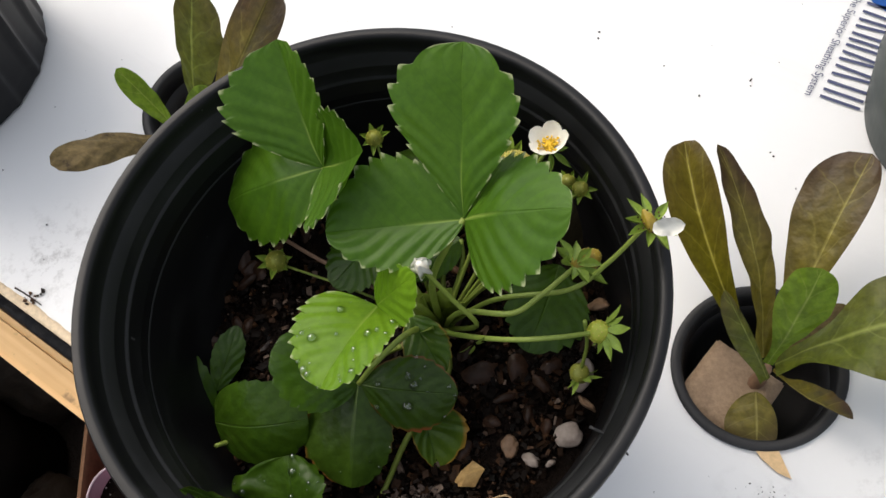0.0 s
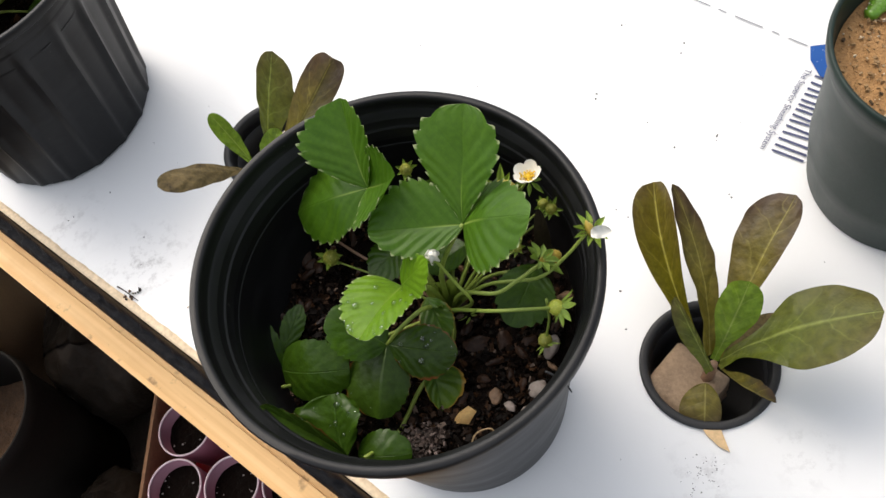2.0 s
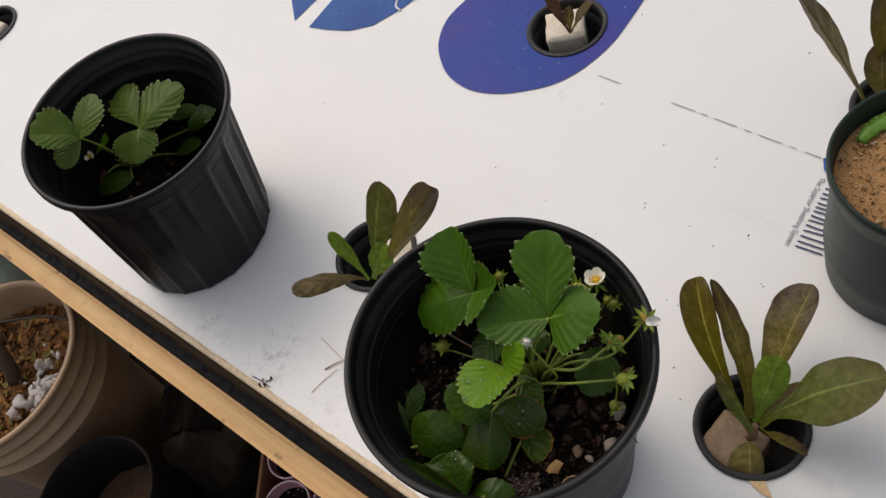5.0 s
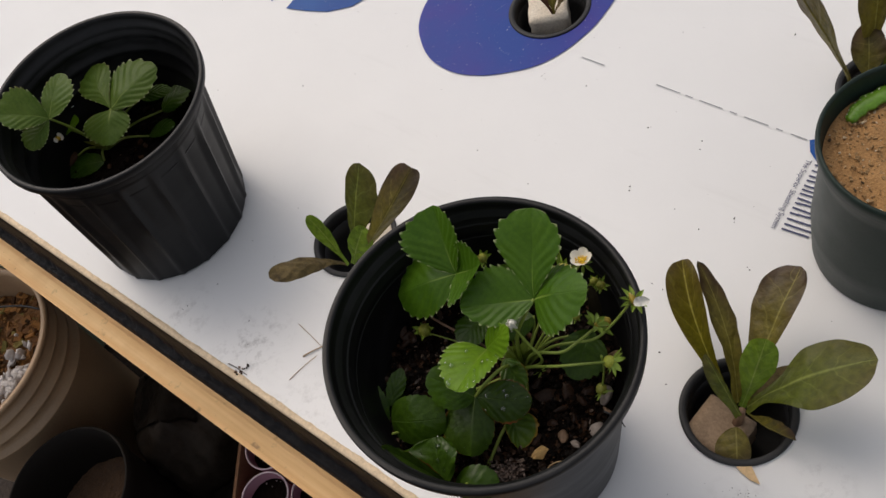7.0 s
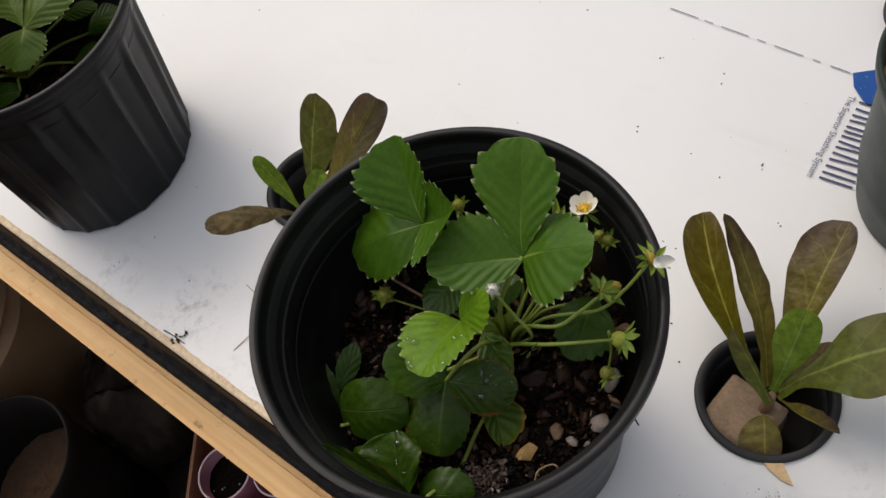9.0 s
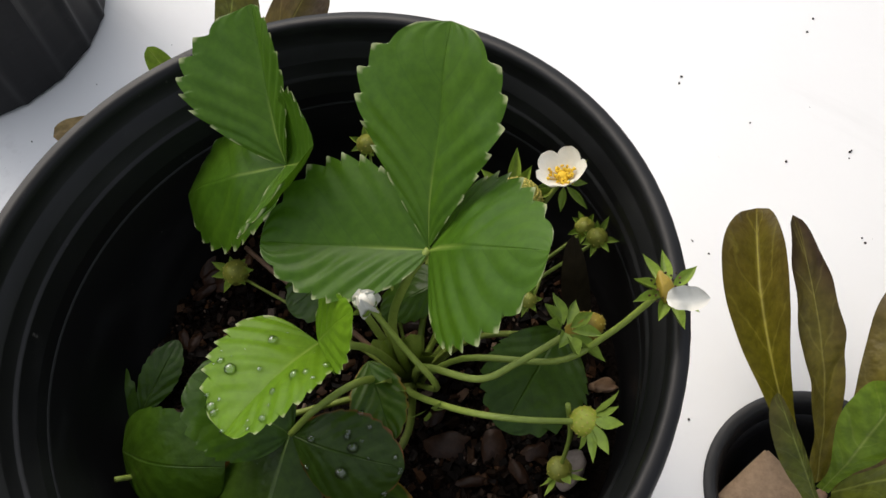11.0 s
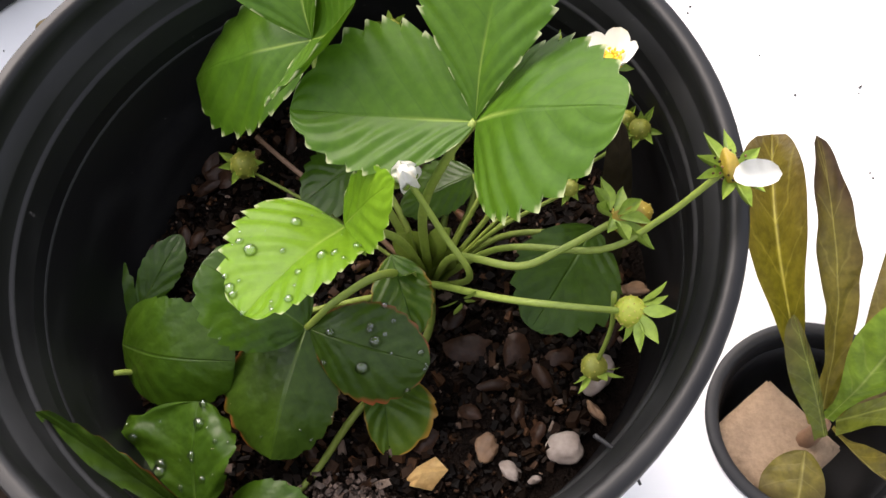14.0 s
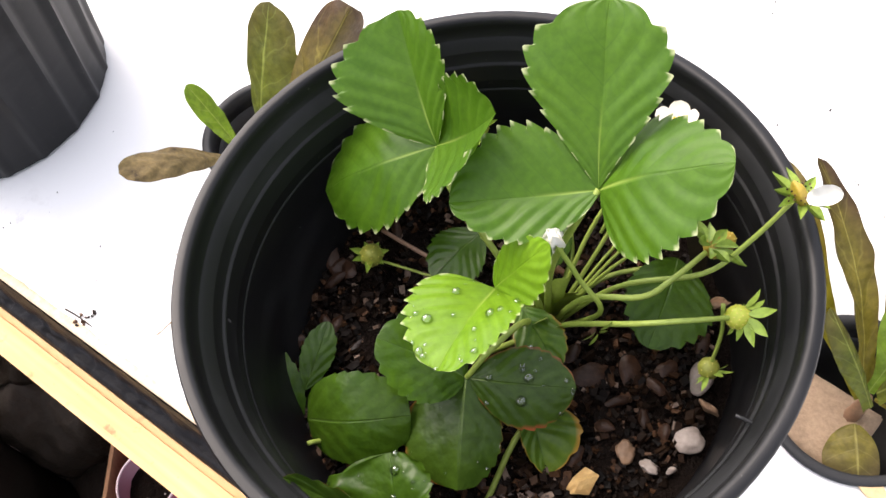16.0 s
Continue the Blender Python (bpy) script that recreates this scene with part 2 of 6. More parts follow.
# board face: white film, with faint smears and grey smudges of soil
def board_material():
    m, t, b = nodes("white_board_film")
    c = mix(t, 0.25, (0.78, 0.78, 0.77), ramp(t, noise_node(t, 6, 5), [(0.3, (0.70, 0.70, 0.70)), (0.7, (0.82, 0.82, 0.81))]))
    co = t.nodes.new("ShaderNodeTexCoord")
    total = None
    for x, y, r, k in ((-0.155, 0.492, 0.055, 0.8), (-0.24, 0.55, 0.05, 0.5), (0.285, 0.228, 0.03, 0.6), (0.355, 0.231, 0.03, 0.5), (-0.10, 0.40, 0.06, 0.4)):
        d = t.nodes.new("ShaderNodeVectorMath")
        d.operation = "DISTANCE"
        link(t, co.outputs["Object"], d.inputs[0])
        d.inputs[1].default_value = (x, y, 0)
        f = math_node(t, "MULTIPLY", math_node(t, "SUBTRACT", 1.0, math_node(t, "DIVIDE", d.outputs["Value"], r), clamp=True), k)
        total = f if total is None else math_node(t, "ADD", total, f)
    blot = math_node(t, "MULTIPLY", math_node(t, "SUBTRACT", noise_node(t, 70, 5, 0.7), 0.5), 5.0, clamp=True)
    c = mix(t, math_node(t, "MULTIPLY", total, blot), c, (0.28, 0.27, 0.26))
    streak = math_node(t, "MULTIPLY", math_node(t, "SUBTRACT", noise_node(t, 25, 6, 0.7, stretch=((8, 1, 1), -0.785)), 0.59), 1.8, clamp=True)
    c = mix(t, math_node(t, "MULTIPLY", streak, 0.45), c, (0.50, 0.49, 0.47))
    link(t, c, b.inputs["Base Color"])
    link(t, math_node(t, "MULTIPLY_ADD", noise_node(t, 18, 4), 0.25, 0.28), b.inputs["Roughness"])
    bump(t, b, noise_node(t, 22, 5, 0.6), 0.12, 0.003)
    return m


M_BOARD = board_material()
M_FOAM_EDGE = plain("aged_foam_edge", (0.78, 0.62, 0.42), (0.58, 0.44, 0.28), 0.85, 60, 300, relief=0.6, depth=0.001)
def pot_material():
    """Black blow-moulded plastic, scuffed, with a thin uneven film of dry dust and small splashes."""
    m, t, b = nodes("black_pot_plastic")
    film = noise_node(t, 14, 5, 0.65, stretch=((1, 1, 0.35), 0.0))
    fleck = noise_node(t, 210, 3, 0.7)
    c = ramp(t, film, [(0.48, (0.0050, 0.0050, 0.0055)), (0.80, (0.020, 0.020, 0.0205))])
    b.inputs["Specular IOR Level"].default_value = 0.32
    c = mix(t, math_node(t, "MULTIPLY", math_node(t, "SUBTRACT", fleck, 0.70), 8.0, clamp=True), c, (0.09, 0.085, 0.08))
    link(t, c, b.inputs["Base Color"])
    link(t, math_node(t, "MULTIPLY_ADD", film, 0.35, 0.26), b.inputs["Roughness"])
    bump(t, b, noise_node(t, 160, 4), 0.15, 0.0003)
    return m


M_BLACK = pot_material()
M_BLACK_DULL = plain("dull_black_plastic", (0.012, 0.012, 0.013), (0.008, 0.008, 0.009), 0.6, 30, 400, relief=0.15, depth=0.0003)
M_SOOT = plain("dusty_black_plastic", (0.016, 0.013, 0.011), (0.009, 0.008, 0.007), 0.7, 20, 300, relief=0.15, depth=0.0003, spec=0.14)
M_GREEN_POT = plain("dark_green_plastic", (0.017, 0.030, 0.024), (0.012, 0.021, 0.017), 0.45, 25, 400, relief=0.1, depth=0.0003, spec=0.22)
M_LINER = plain("black_liner_film", (0.012, 0.012, 0.014), (0.006, 0.006, 0.007), 0.52, 40, 160, relief=0.7, depth=0.002, spec=0.10)
M_GROUND = plain("dark_earth_floor", (0.045, 0.032, 0.024), (0.022, 0.016, 0.012), 0.95, 8, 120, relief=0.8, depth=0.006)
M_SOIL = plain("wet_potting_soil", (0.0085, 0.0050, 0.0034), (0.0032, 0.0022, 0.0016), 0.7, 110, 700, var=0.5, relief=1.0, depth=0.003, spec=0.08)
M_CRUMBS = crumbs("bark_and_soil_crumbs", [(0.0, (0.0026, 0.0019, 0.0015)), (0.55, (0.0085, 0.0048, 0.0028)), (0.84, (0.022, 0.0112, 0.0058)), (0.96, (0.080, 0.038, 0.018)), (1.0, (0.22, 0.165, 0.13))], 0.5, spec=0.08)
M_SAND = plain("sandy_soil", (0.40, 0.22, 0.085), (0.27, 0.145, 0.055), 0.95, 60, 500, var=0.35, relief=0.8, depth=0.002)
M_SAND_BITS = crumbs("sand_grit", [(0.0, (0.05, 0.035, 0.02)), (0.06, (0.12, 0.075, 0.04)), (0.12, (0.30, 0.18, 0.08)), (0.86, (0.42, 0.27, 0.13)), (1.0, (0.75, 0.66, 0.50))])
M_BARK = crumbs("bark_pieces", [(0.0, (0.010, 0.006, 0.004)), (0.5, (0.032, 0.015, 0.008)), (0.8, (0.090, 0.040, 0.018)), (1.0, (0.21, 0.110, 0.055))], 0.42)
M_STONE = plain("pale_pebble", (0.36, 0.30, 0.26), (0.20, 0.155, 0.13), 0.55, 120, 500, relief=0.3)
M_TAN_STONE = plain("tan_stone", (0.24, 0.145, 0.08), (0.13, 0.075, 0.045), 0.6, 120, 500, relief=0.4)
M_HUSK = plain("golden_husk", (0.55, 0.36, 0.14), (0.36, 0.2, 0.07), 0.4, 150, 500, relief=0.4)
M_SPECK = plain("dark_specks", (0.03, 0.026, 0.022), None, 0.9, 300, 900)
M_FOAM = plain("growing_foam", (0.32, 0.225, 0.145), (0.18, 0.12, 0.075), 0.95, 70, 400, relief=0.7, depth=0.001)
M_FOAM_WHITE = plain("pale_foam_block", (0.74, 0.66, 0.54), (0.6, 0.5, 0.38), 0.95, 70, 400, relief=0.6, depth=0.001)
def print_material(name, deep, other):
    """Printing ink on film: uneven coverage, fine white scratches and flecks."""
    m, t, b = nodes(name)
    c = ramp(t, noise_node(t, 9, 4, 0.6), [(0.35, deep), (0.65, other)])
    c = mix(t, math_node(t, "MULTIPLY", math_node(t, "SUBTRACT", noise_node(t, 60, 5, 0.7, stretch=((9, 1, 1), 0.5)), 0.66), 5.0, clamp=True), c, (0.55, 0.56, 0.66))
    c = mix(t, math_node(t, "MULTIPLY", math_node(t, "SUBTRACT", noise_node(t, 330, 2), 0.70), 9.0, clamp=True), c, (0.6, 0.6, 0.68))
    link(t, c, b.inputs["Base Color"])
    b.inputs["Roughness"].default_value = 0.45
    b.inputs["Specular IOR Level"].default_value = 0.22
    return m


M_BLUE = print_material("blue_print", (0.006, 0.064, 0.28), (0.014, 0.090, 0.32))
M_VIOLET = print_material("violet_blue_print", (0.010, 0.050, 0.28), (0.044, 0.040, 0.27))
M_PURPLE = plain("faded_purple_print", (0.25, 0.18, 0.36), (0.4, 0.3, 0.46), 0.5, 40, 500)
M_GREY_PRINT = plain("grey_print", (0.30, 0.30, 0.32), None, 0.5, 200, 600)
M_INK = plain("blue_grey_print", (0.045, 0.055, 0.13), None, 0.5, 200, 600)
M_BUCKET = plain("beige_bucket_plastic", (0.42, 0.285, 0.17), (0.29, 0.19, 0.11), 0.45, 14, 300, var=0.12, relief=0.1)
M_LITTER = crumbs("leaf_litter", [(0.0, (0.03, 0.016, 0.007)), (0.4, (0.15, 0.065, 0.02)), (0.75, (0.30, 0.14, 0.04)), (1.0, (0.15, 0.14, 0.04))])
M_PEAT = plain("dry_peat", (0.24, 0.115, 0.04), (0.11, 0.055, 0.02), 0.95, 40, 300, var=0.4, relief=0.9, depth=0.004)
M_DRY_SOIL = plain("dry_brown_soil", (0.10, 0.055, 0.028), (0.05, 0.028, 0.015), 0.95, 40, 300, var=0.4, relief=0.9, depth=0.003)
M_PERLITE = plain("white_perlite", (0.55, 0.52, 0.50), (0.38, 0.35, 0.33), 0.9, 100, 500, relief=0.6)
M_CARD = plain("brown_cardboard", (0.24, 0.12, 0.06), (0.18, 0.09, 0.045), 0.85, 20, 200, relief=0.3, stretch=((6, 1, 1), 0.3))
M_BAG = plain("grey_black_sheeting", (0.034, 0.025, 0.018), (0.013, 0.010, 0.008), 0.62, 10, 90, relief=0.35, depth=0.006, spec=0.15)
M_RED = plain("red_tray", (0.50, 0.010, 0.018), (0.38, 0.007, 0.012), 0.4, 20, 300)
M_CUP = plain("dull_pink_cup_plastic", (0.36, 0.15, 0.20), (0.28, 0.10, 0.15), 0.35, 20, 300, var=0.1)
M_CUP_RIM = plain("pale_pink_cup_rim", (0.66, 0.50, 0.54), None, 0.3, 50, 300, var=0.08)
M_JUG = plain("pale_green_plastic", (0.42, 0.52, 0.42), (0.34, 0.44, 0.36), 0.3, 20, 200, var=0.1)
M_DRY = plain("dry_straw", (0.40, 0.28, 0.15), (0.25, 0.16, 0.08), 0.8, 100, 400)
M_TAG = plain("yellowed_paper", (0.72, 0.50, 0.26), (0.62, 0.42, 0.22), 0.7, 60, 300)


def wood_material():
    m, t, b = nodes("bare_pine")
    turn = radians(-43)
    grain = noise_node(t, 40, 6, 0.6, stretch=((22, 1, 1), turn))
    fine = noise_node(t, 160, 4, 0.6, stretch=((25, 1, 1), turn))
    c = ramp(t, grain, [(0.3, (0.70, 0.39, 0.14)), (0.5, (0.82, 0.50, 0.20)), (0.7, (0.88, 0.59, 0.27))])
    c = mix(t, 0.3, c, ramp(t, fine, [(0.35, (0.54, 0.32, 0.15)), (0.65, (0.80, 0.56, 0.30))]))
    c = mix(t, math_node(t, "MULTIPLY", math_node(t, "SUBTRACT", noise_node(t, 9, 4, 0.6), 0.5), 2.5, clamp=True), c, (0.60, 0.33, 0.13))
    knot = math_node(t, "MULTIPLY", math_node(t, "SUBTRACT", noise_node(t, 38, 4), 0.635), 9.0, clamp=True)
    c = mix(t, math_node(t, "MULTIPLY", knot, 0.75), c, (0.16, 0.075, 0.03))
    fleck = math_node(t, "MULTIPLY", math_node(t, "SUBTRACT", noise_node(t, 150, 3), 0.68), 10.0, clamp=True)
    c = mix(t, math_node(t, "MULTIPLY", fleck, 0.7), c, (0.20, 0.09, 0.035))
    link(t, c, b.inputs["Base Color"])
    b.inputs["Roughness"].default_value = 0.65
    bump(t, b, fine, 0.3, 0.0008)
    return m


M_WOOD = wood_material()
# leaves
G_MAIN = leaf_material("strawberry_leaf", (0.040, 0.106, 0.004), (0.068, 0.150, 0.007), (0.024, 0.072, 0.004), rough=0.42, translucent=0.2, vein_amount=0.5, midrib=(0.26, 0.36, 0.07), pale_teeth=0.8, pleat=0.55, gloss=0.26)
G_DULL = leaf_material("dull_strawberry_leaf", (0.056, 0.112, 0.009), (0.094, 0.150, 0.018), (0.040, 0.060, 0.008), rough=0.45, translucent=0.2, vein_amount=0.5, midrib=(0.24, 0.30, 0.07), margin=(0.16, 0.12, 0.04), margin_from=0.93, pale_teeth=0.8, pleat=0.55, gloss=0.24)
G_YOUNG = leaf_material("young_strawberry_leaf", (0.120, 0.248, 0.009), (0.170, 0.318, 0.013), (0.10, 0.20, 0.008), rough=0.40, translucent=0.30, vein_amount=0.45, midrib=(0.28, 0.40, 0.06), pale_teeth=0.8, pleat=0.45, gloss=0.22)
G_OLD = leaf_material("old_strawberry_leaf", (0.024, 0.062, 0.004), (0.046, 0.094, 0.006), (0.014, 0.038, 0.004), rough=0.31, translucent=0.12, vein_amount=0.4, midrib=(0.09, 0.15, 0.03), pleat=0.5, gloss=0.26, blister=0.55)
G_RED = leaf_material("red_edged_leaf", (0.025, 0.057, 0.005), (0.046, 0.086, 0.008), (0.014, 0.038, 0.005), rough=0.31, margin=(0.26, 0.075, 0.025), margin_from=0.87, translucent=0.12, vein_amount=0.4, midrib=(0.12, 0.18, 0.04), pleat=0.5, gloss=0.26, blister=0.55)
G_YELLOW = leaf_material("yellowing_leaf", (0.05, 0.13, 0.012), (0.11, 0.17, 0.014), (0.035, 0.085, 0.01), rough=0.34, margin=(0.36, 0.20, 0.03), margin_from=0.84, translucent=0.2, vein_amount=0.4, pleat=0.7)
G_LETTUCE = leaf_material("red_green_lettuce_leaf", (0.122, 0.110, 0.008), (0.172, 0.150, 0.013), (0.40, 0.36, 0.075), rough=0.45, tip=(0.105, 0.074, 0.016), translucent=0.3, mid_width=0.12, pleat=1.2, wander=1.1, vein_amount=0.5, blister=0.9)
G_LETTUCE_DARK = leaf_material("dark_lettuce_leaf", (0.128, 0.108, 0.016), (0.178, 0.144, 0.024), (0.38, 0.33, 0.10), rough=0.45, tip=(0.066, 0.040, 0.020), translucent=0.22, mid_width=0.11, pleat=1.2, wander=1.1, vein_amount=0.4, blister=0.9)
G_LETTUCE_GREEN = leaf_material("green_lettuce_leaf", (0.13, 0.22, 0.016), (0.19, 0.29, 0.028), (0.38, 0.46, 0.13), rough=0.42, translucent=0.3, mid_width=0.12, pleat=1.2, wander=1.1, vein_amount=0.4, blister=0.9)
G_LETTUCE_HEAD = leaf_material("olive_lettuce_leaf", (0.072, 0.094, 0.009), (0.108, 0.126, 0.014), (0.28, 0.32, 0.085), rough=0.45, tip=(0.095, 0.085, 0.02), translucent=0.28, mid_width=0.13, pleat=1.2, wander=1.1, vein_amount=0.4, blister=0.9)
G_WITHERED = leaf_material("withered_lettuce_leaf", (0.085, 0.064, 0.022), (0.17, 0.120, 0.052), (0.15, 0.11, 0.05), rough=0.7, spots=(0.035, 0.024, 0.012), translucent=0.12, vein_amount=0.25, blister=1.0)
G_BROWN = leaf_material("dead_brown_leaf", (0.06, 0.028, 0.014), (0.11, 0.05, 0.025), (0.16, 0.09, 0.05), rough=0.7, translucent=0.1)
G_DEAD = leaf_material("dead_dark_leaf", (0.016, 0.012, 0.006), (0.030, 0.022, 0.010), (0.03, 0.022, 0.012), rough=0.75, translucent=0.08, gloss=0.12)
M_STEM = plain("green_stem", (0.25, 0.32, 0.05), (0.19, 0.26, 0.04), 0.5, 90, 500, var=0.2)
M_STEM_RED = plain("reddish_stem", (0.24, 0.14, 0.08), (0.16, 0.08, 0.05), 0.5, 90, 500)
M_SEPAL = plain("green_sepal", (0.24, 0.34, 0.045), (0.17, 0.26, 0.03), 0.5, 150, 600)
M_PETAL = plain("white_petal", (0.82, 0.80, 0.72), (0.76, 0.73, 0.63), 0.6, 150, 500, var=0.06)
M_POLLEN = plain("yellow_stamens", (0.82, 0.55, 0.03), (0.70, 0.40, 0.02), 0.7, 300, 900)
M_BERRY = plain("unripe_berry", (0.30, 0.31, 0.045), (0.20, 0.22, 0.03), 0.5, 200, 700, var=0.3)
M_FRUIT = plain("yellow_green_fruit", (0.38, 0.27, 0.03), (0.28, 0.20, 0.03), 0.5, 200, 700, var=0.3)
M_LIME = plain("lime_green_fruit", (0.44, 0.48, 0.05), (0.34, 0.40, 0.04), 0.5, 200, 700, var=0.2)
M_SEED = plain("pale_yellow_seed", (0.62, 0.52, 0.13), None, 0.5, 300, 900)
M_CACTUS = plain("glossy_green_pad", (0.13, 0.28, 0.02), (0.07, 0.17, 0.012), 0.3, 60, 300)


def water_material():
    m, t, b = nodes("water_drop")
    b.inputs["Base Color"].default_value, b.inputs["Metallic"].default_value, b.inputs["Roughness"].default_value = (0.95, 0.95, 0.95, 1), 1.0, 0.06
    clear = t.nodes.new("ShaderNodeBsdfTransparent")
    clear.inputs[0].default_value = (0.94, 0.96, 0.92, 1)
    gloss = t.nodes.new("ShaderNodeFresnel")
    gloss.inputs[0].default_value = 1.33
    ms = t.nodes.new("ShaderNodeMixShader")
    link(t, math_node(t, "MULTIPLY_ADD", gloss.outputs[0], 1.6, 0.06, clamp=True), ms.inputs[0])
    link(t, clear.outputs[0], ms.inputs[1])
    link(t, b.outputs[0], ms.inputs[2])
    link(t, ms.outputs[0], t.nodes["Material Output"].inputs[0])
    return m


M_WATER = water_material()

# ---- the bed: board, liner, pine rail, ground ----
N2, E2 = V(0.6790, 0.7341), V(0.7341, -0.6790)      # across the rail towards the bed; along the rail
EDGE = 0.2168                                       # the board's edge across N2


def bed(u, s):
    """Plan point u metres inside the board's edge and s metres along it."""
    p = N2 * (EDGE + u) + E2 * s
    return p.x, p.y


NETS = {"big": (0.308, 0.307, 0.0500), "small": (-0.030, 0.592, 0.0495), "far": (0.242, 0.858, 0.0515), "corner": (0.547, 0.604, 0.050), "edge": (-0.703, 1.268, 0.052)}
THICK = 0.05


def build_board():
    bm = bmesh.new()
    def loop(pts, z):
        vs = [bm.verts.new((x, y, z)) for x, y in pts]
        return vs, [bm.edges.new((vs[k], vs[(k + 1) % len(vs)])) for k in range(len(vs))]
    rim = []
    random.seed(5)
    n = 260
    for k in range(n):                                # the cut edge is a little ragged
        rim.append(bed(random.uniform(-0.0012, 0.0016), -1.9 + 3.2 * k / n))
    rim += [bed(0, 1.3), bed(1.22, 1.3), bed(1.22, -1.9)]
    loops = [rim] + [[(x + r * 0.93 * math.cos(a), y + r * 0.93 * math.sin(a)) for a in [math.tau * k / 48 for k in range(48)]] for x, y, r in NETS.values()]
    for z in (0.0, -THICK):
        edges = []
        for pts in loops:
            edges += loop(pts, z)[1]
        bmesh.ops.triangle_fill(bm, use_beauty=True, use_dissolve=False, edges=edges)
    for f in bm.faces:
        f.material_index = 0
    bm.verts.ensure_lookup_table()
    i, half = 0, len(bm.verts) // 2
    for pts in loops:
        k = len(pts)
        for j in range(k):
            a, b = bm.verts[i + j], bm.verts[i + (j + 1) % k]
            c, d = bm.verts[half + i + (j + 1) % k], bm.verts[half + i + j]
            bm.faces.new((a, b, c, d)).material_index = 1
        i += k
    bmesh.ops.recalc_face_normals(bm, faces=bm.faces)
    return setting("foam_board", bm, [M_BOARD, M_FOAM_EDGE], "white film-faced foam sheathing board laid flat over the bed", "board")


board = build_board()


def bare_edge():
    """A ragged margin where the film has come off the foam."""
    bm = bmesh.new()
    n, rows = 900, []
    for k in range(n + 1):
        q = -1.9 + 3.2 * k / n
        w = 0.0046 + 0.0016 * noise.noise(V(q * 22, 3, 0)) + 0.0011 * noise.noise(V(q * 90, 7, 0)) + 0.0005 * noise.noise(V(q * 260, 9, 0))
        rows.append([bm.verts.new((*bed(u, q), z)) for u, z in ((-0.0026, -0.0080), (-0.0022, -0.0006), (-0.0012, 0.0008), (w, 0.0010 + 0.0004 * noise.noise(V(q * 120, 1, 4))), (w + 0.0006, -0.0004))])
    for a, b in zip(rows, rows[1:]):
        for j in range(4):
            bm.faces.new((a[j], b[j], b[j + 1], a[j + 1]))
    bmesh.ops.recalc_face_normals(bm, faces=bm.faces)
    return part("bare_foam_edge", bm, M_FOAM_EDGE, board, "ragged cream foam margin without film")


bare_edge()


def box_along(bm, u0, u1, s0, s1, z0, z1):
    return slab(bm, [bed(u0, s0), bed(u0, s1), bed(u1, s1), bed(u1, s0)], z0, z1)


RAIL_TOP = -0.085
bm = box_along(bmesh.new(), -0.0520, -0.0225, -1.9, 1.3, -0.19, RAIL_TOP)
bmesh.ops.bevel(bm, geom=[e for e in bm.edges if abs(e.verts[0].co.z - e.verts[1].co.z) < 1e-5 and e.calc_length() > 0.5], offset=0.0055, segments=4, affect="EDGES")
rail = setting("pine_rail", bm, M_WOOD, "pale bare pine rail along the edge of the bed", "rail")


def build_liner():
    bm = bmesh.new()
    rows = []
    n = 1200
    prof = [(-0.0222, -0.19), (-0.0220, RAIL_TOP - 0.006), (-0.0205, RAIL_TOP + 0.0005), (-0.0165, RAIL_TOP + 0.004), (-0.013, RAIL_TOP + 0.001), (-0.009, RAIL_TOP + 0.014), (-0.0065, RAIL_TOP + 0.040), (-0.0046, RAIL_TOP + 0.068), (-0.0034, RAIL_TOP + 0.080)]
    for k in range(n + 1):
        s = -1.9 + 3.2 * k / n
        row = []
        for j, (u, z) in enumerate(prof):
            w = (0.0, 0.0, 0.0015, 0.004, 0.005, 0.0055, 0.004, 0.002, 0.0015)[j]
            dz = w * (noise.noise(V(s * 28, j * 0.5, 1)) + 0.8 * noise.noise(V(s * 85, j * 0.9, 5)) + 0.5 * noise.noise(V(s * 190, j * 0.7, 8)))
            du = w * (0.5 if j < 6 else 0.12) * noise.noise(V(s * 45, j * 0.7, 9))
            x, y = bed(u + du, s)
            row.append(bm.verts.new((x, y, z + dz)))
        rows.append(row)
    for a, b in zip(rows, rows[1:]):
        for j in range(len(prof) - 1):
            bm.faces.new((a[j], b[j], b[j + 1], a[j + 1]))
    bmesh.ops.recalc_face_normals(bm, faces=bm.faces)
    return setting("pond_liner", bm, M_LINER, "wrinkled black plastic liner tucked between rail and board", "liner", True)


build_liner()
GROUND = -0.66
bm = bmesh.new()
bmesh.ops.create_grid(bm, x_segments=60, y_segments=60, size=1.0)
for v in bm.verts:
    r = v.co.length
    far = 1 + 300 * max(0, r - 0.5) ** 3
    v.co = V(v.co.x * 3 * far - 0.4, v.co.y * 3 * far + 0.6, GROUND + 0.012 * noise.noise(v.co * 14))
setting("ground", bm, M_GROUND, "dark trodden earth floor beneath the bed", "ground", True)
for k, s in enumerate((-1.7, -0.9, 0.0, 0.9)):
    bm = bmesh.new()
    box_along(bm, 0.02, 0.10, s, s + 0.08, GROUND, -0.19)
    setting("bed_leg", bm, M_WOOD, "rough pine leg under the bed", "leg")
bm = box_along(bmesh.new(), -0.015, 1.22, -1.9, 1.3, -0.21, -0.19)
setting("bed_floor", bm, M_BLACK_DULL, "black-lined floor of the raised bed", "bed")

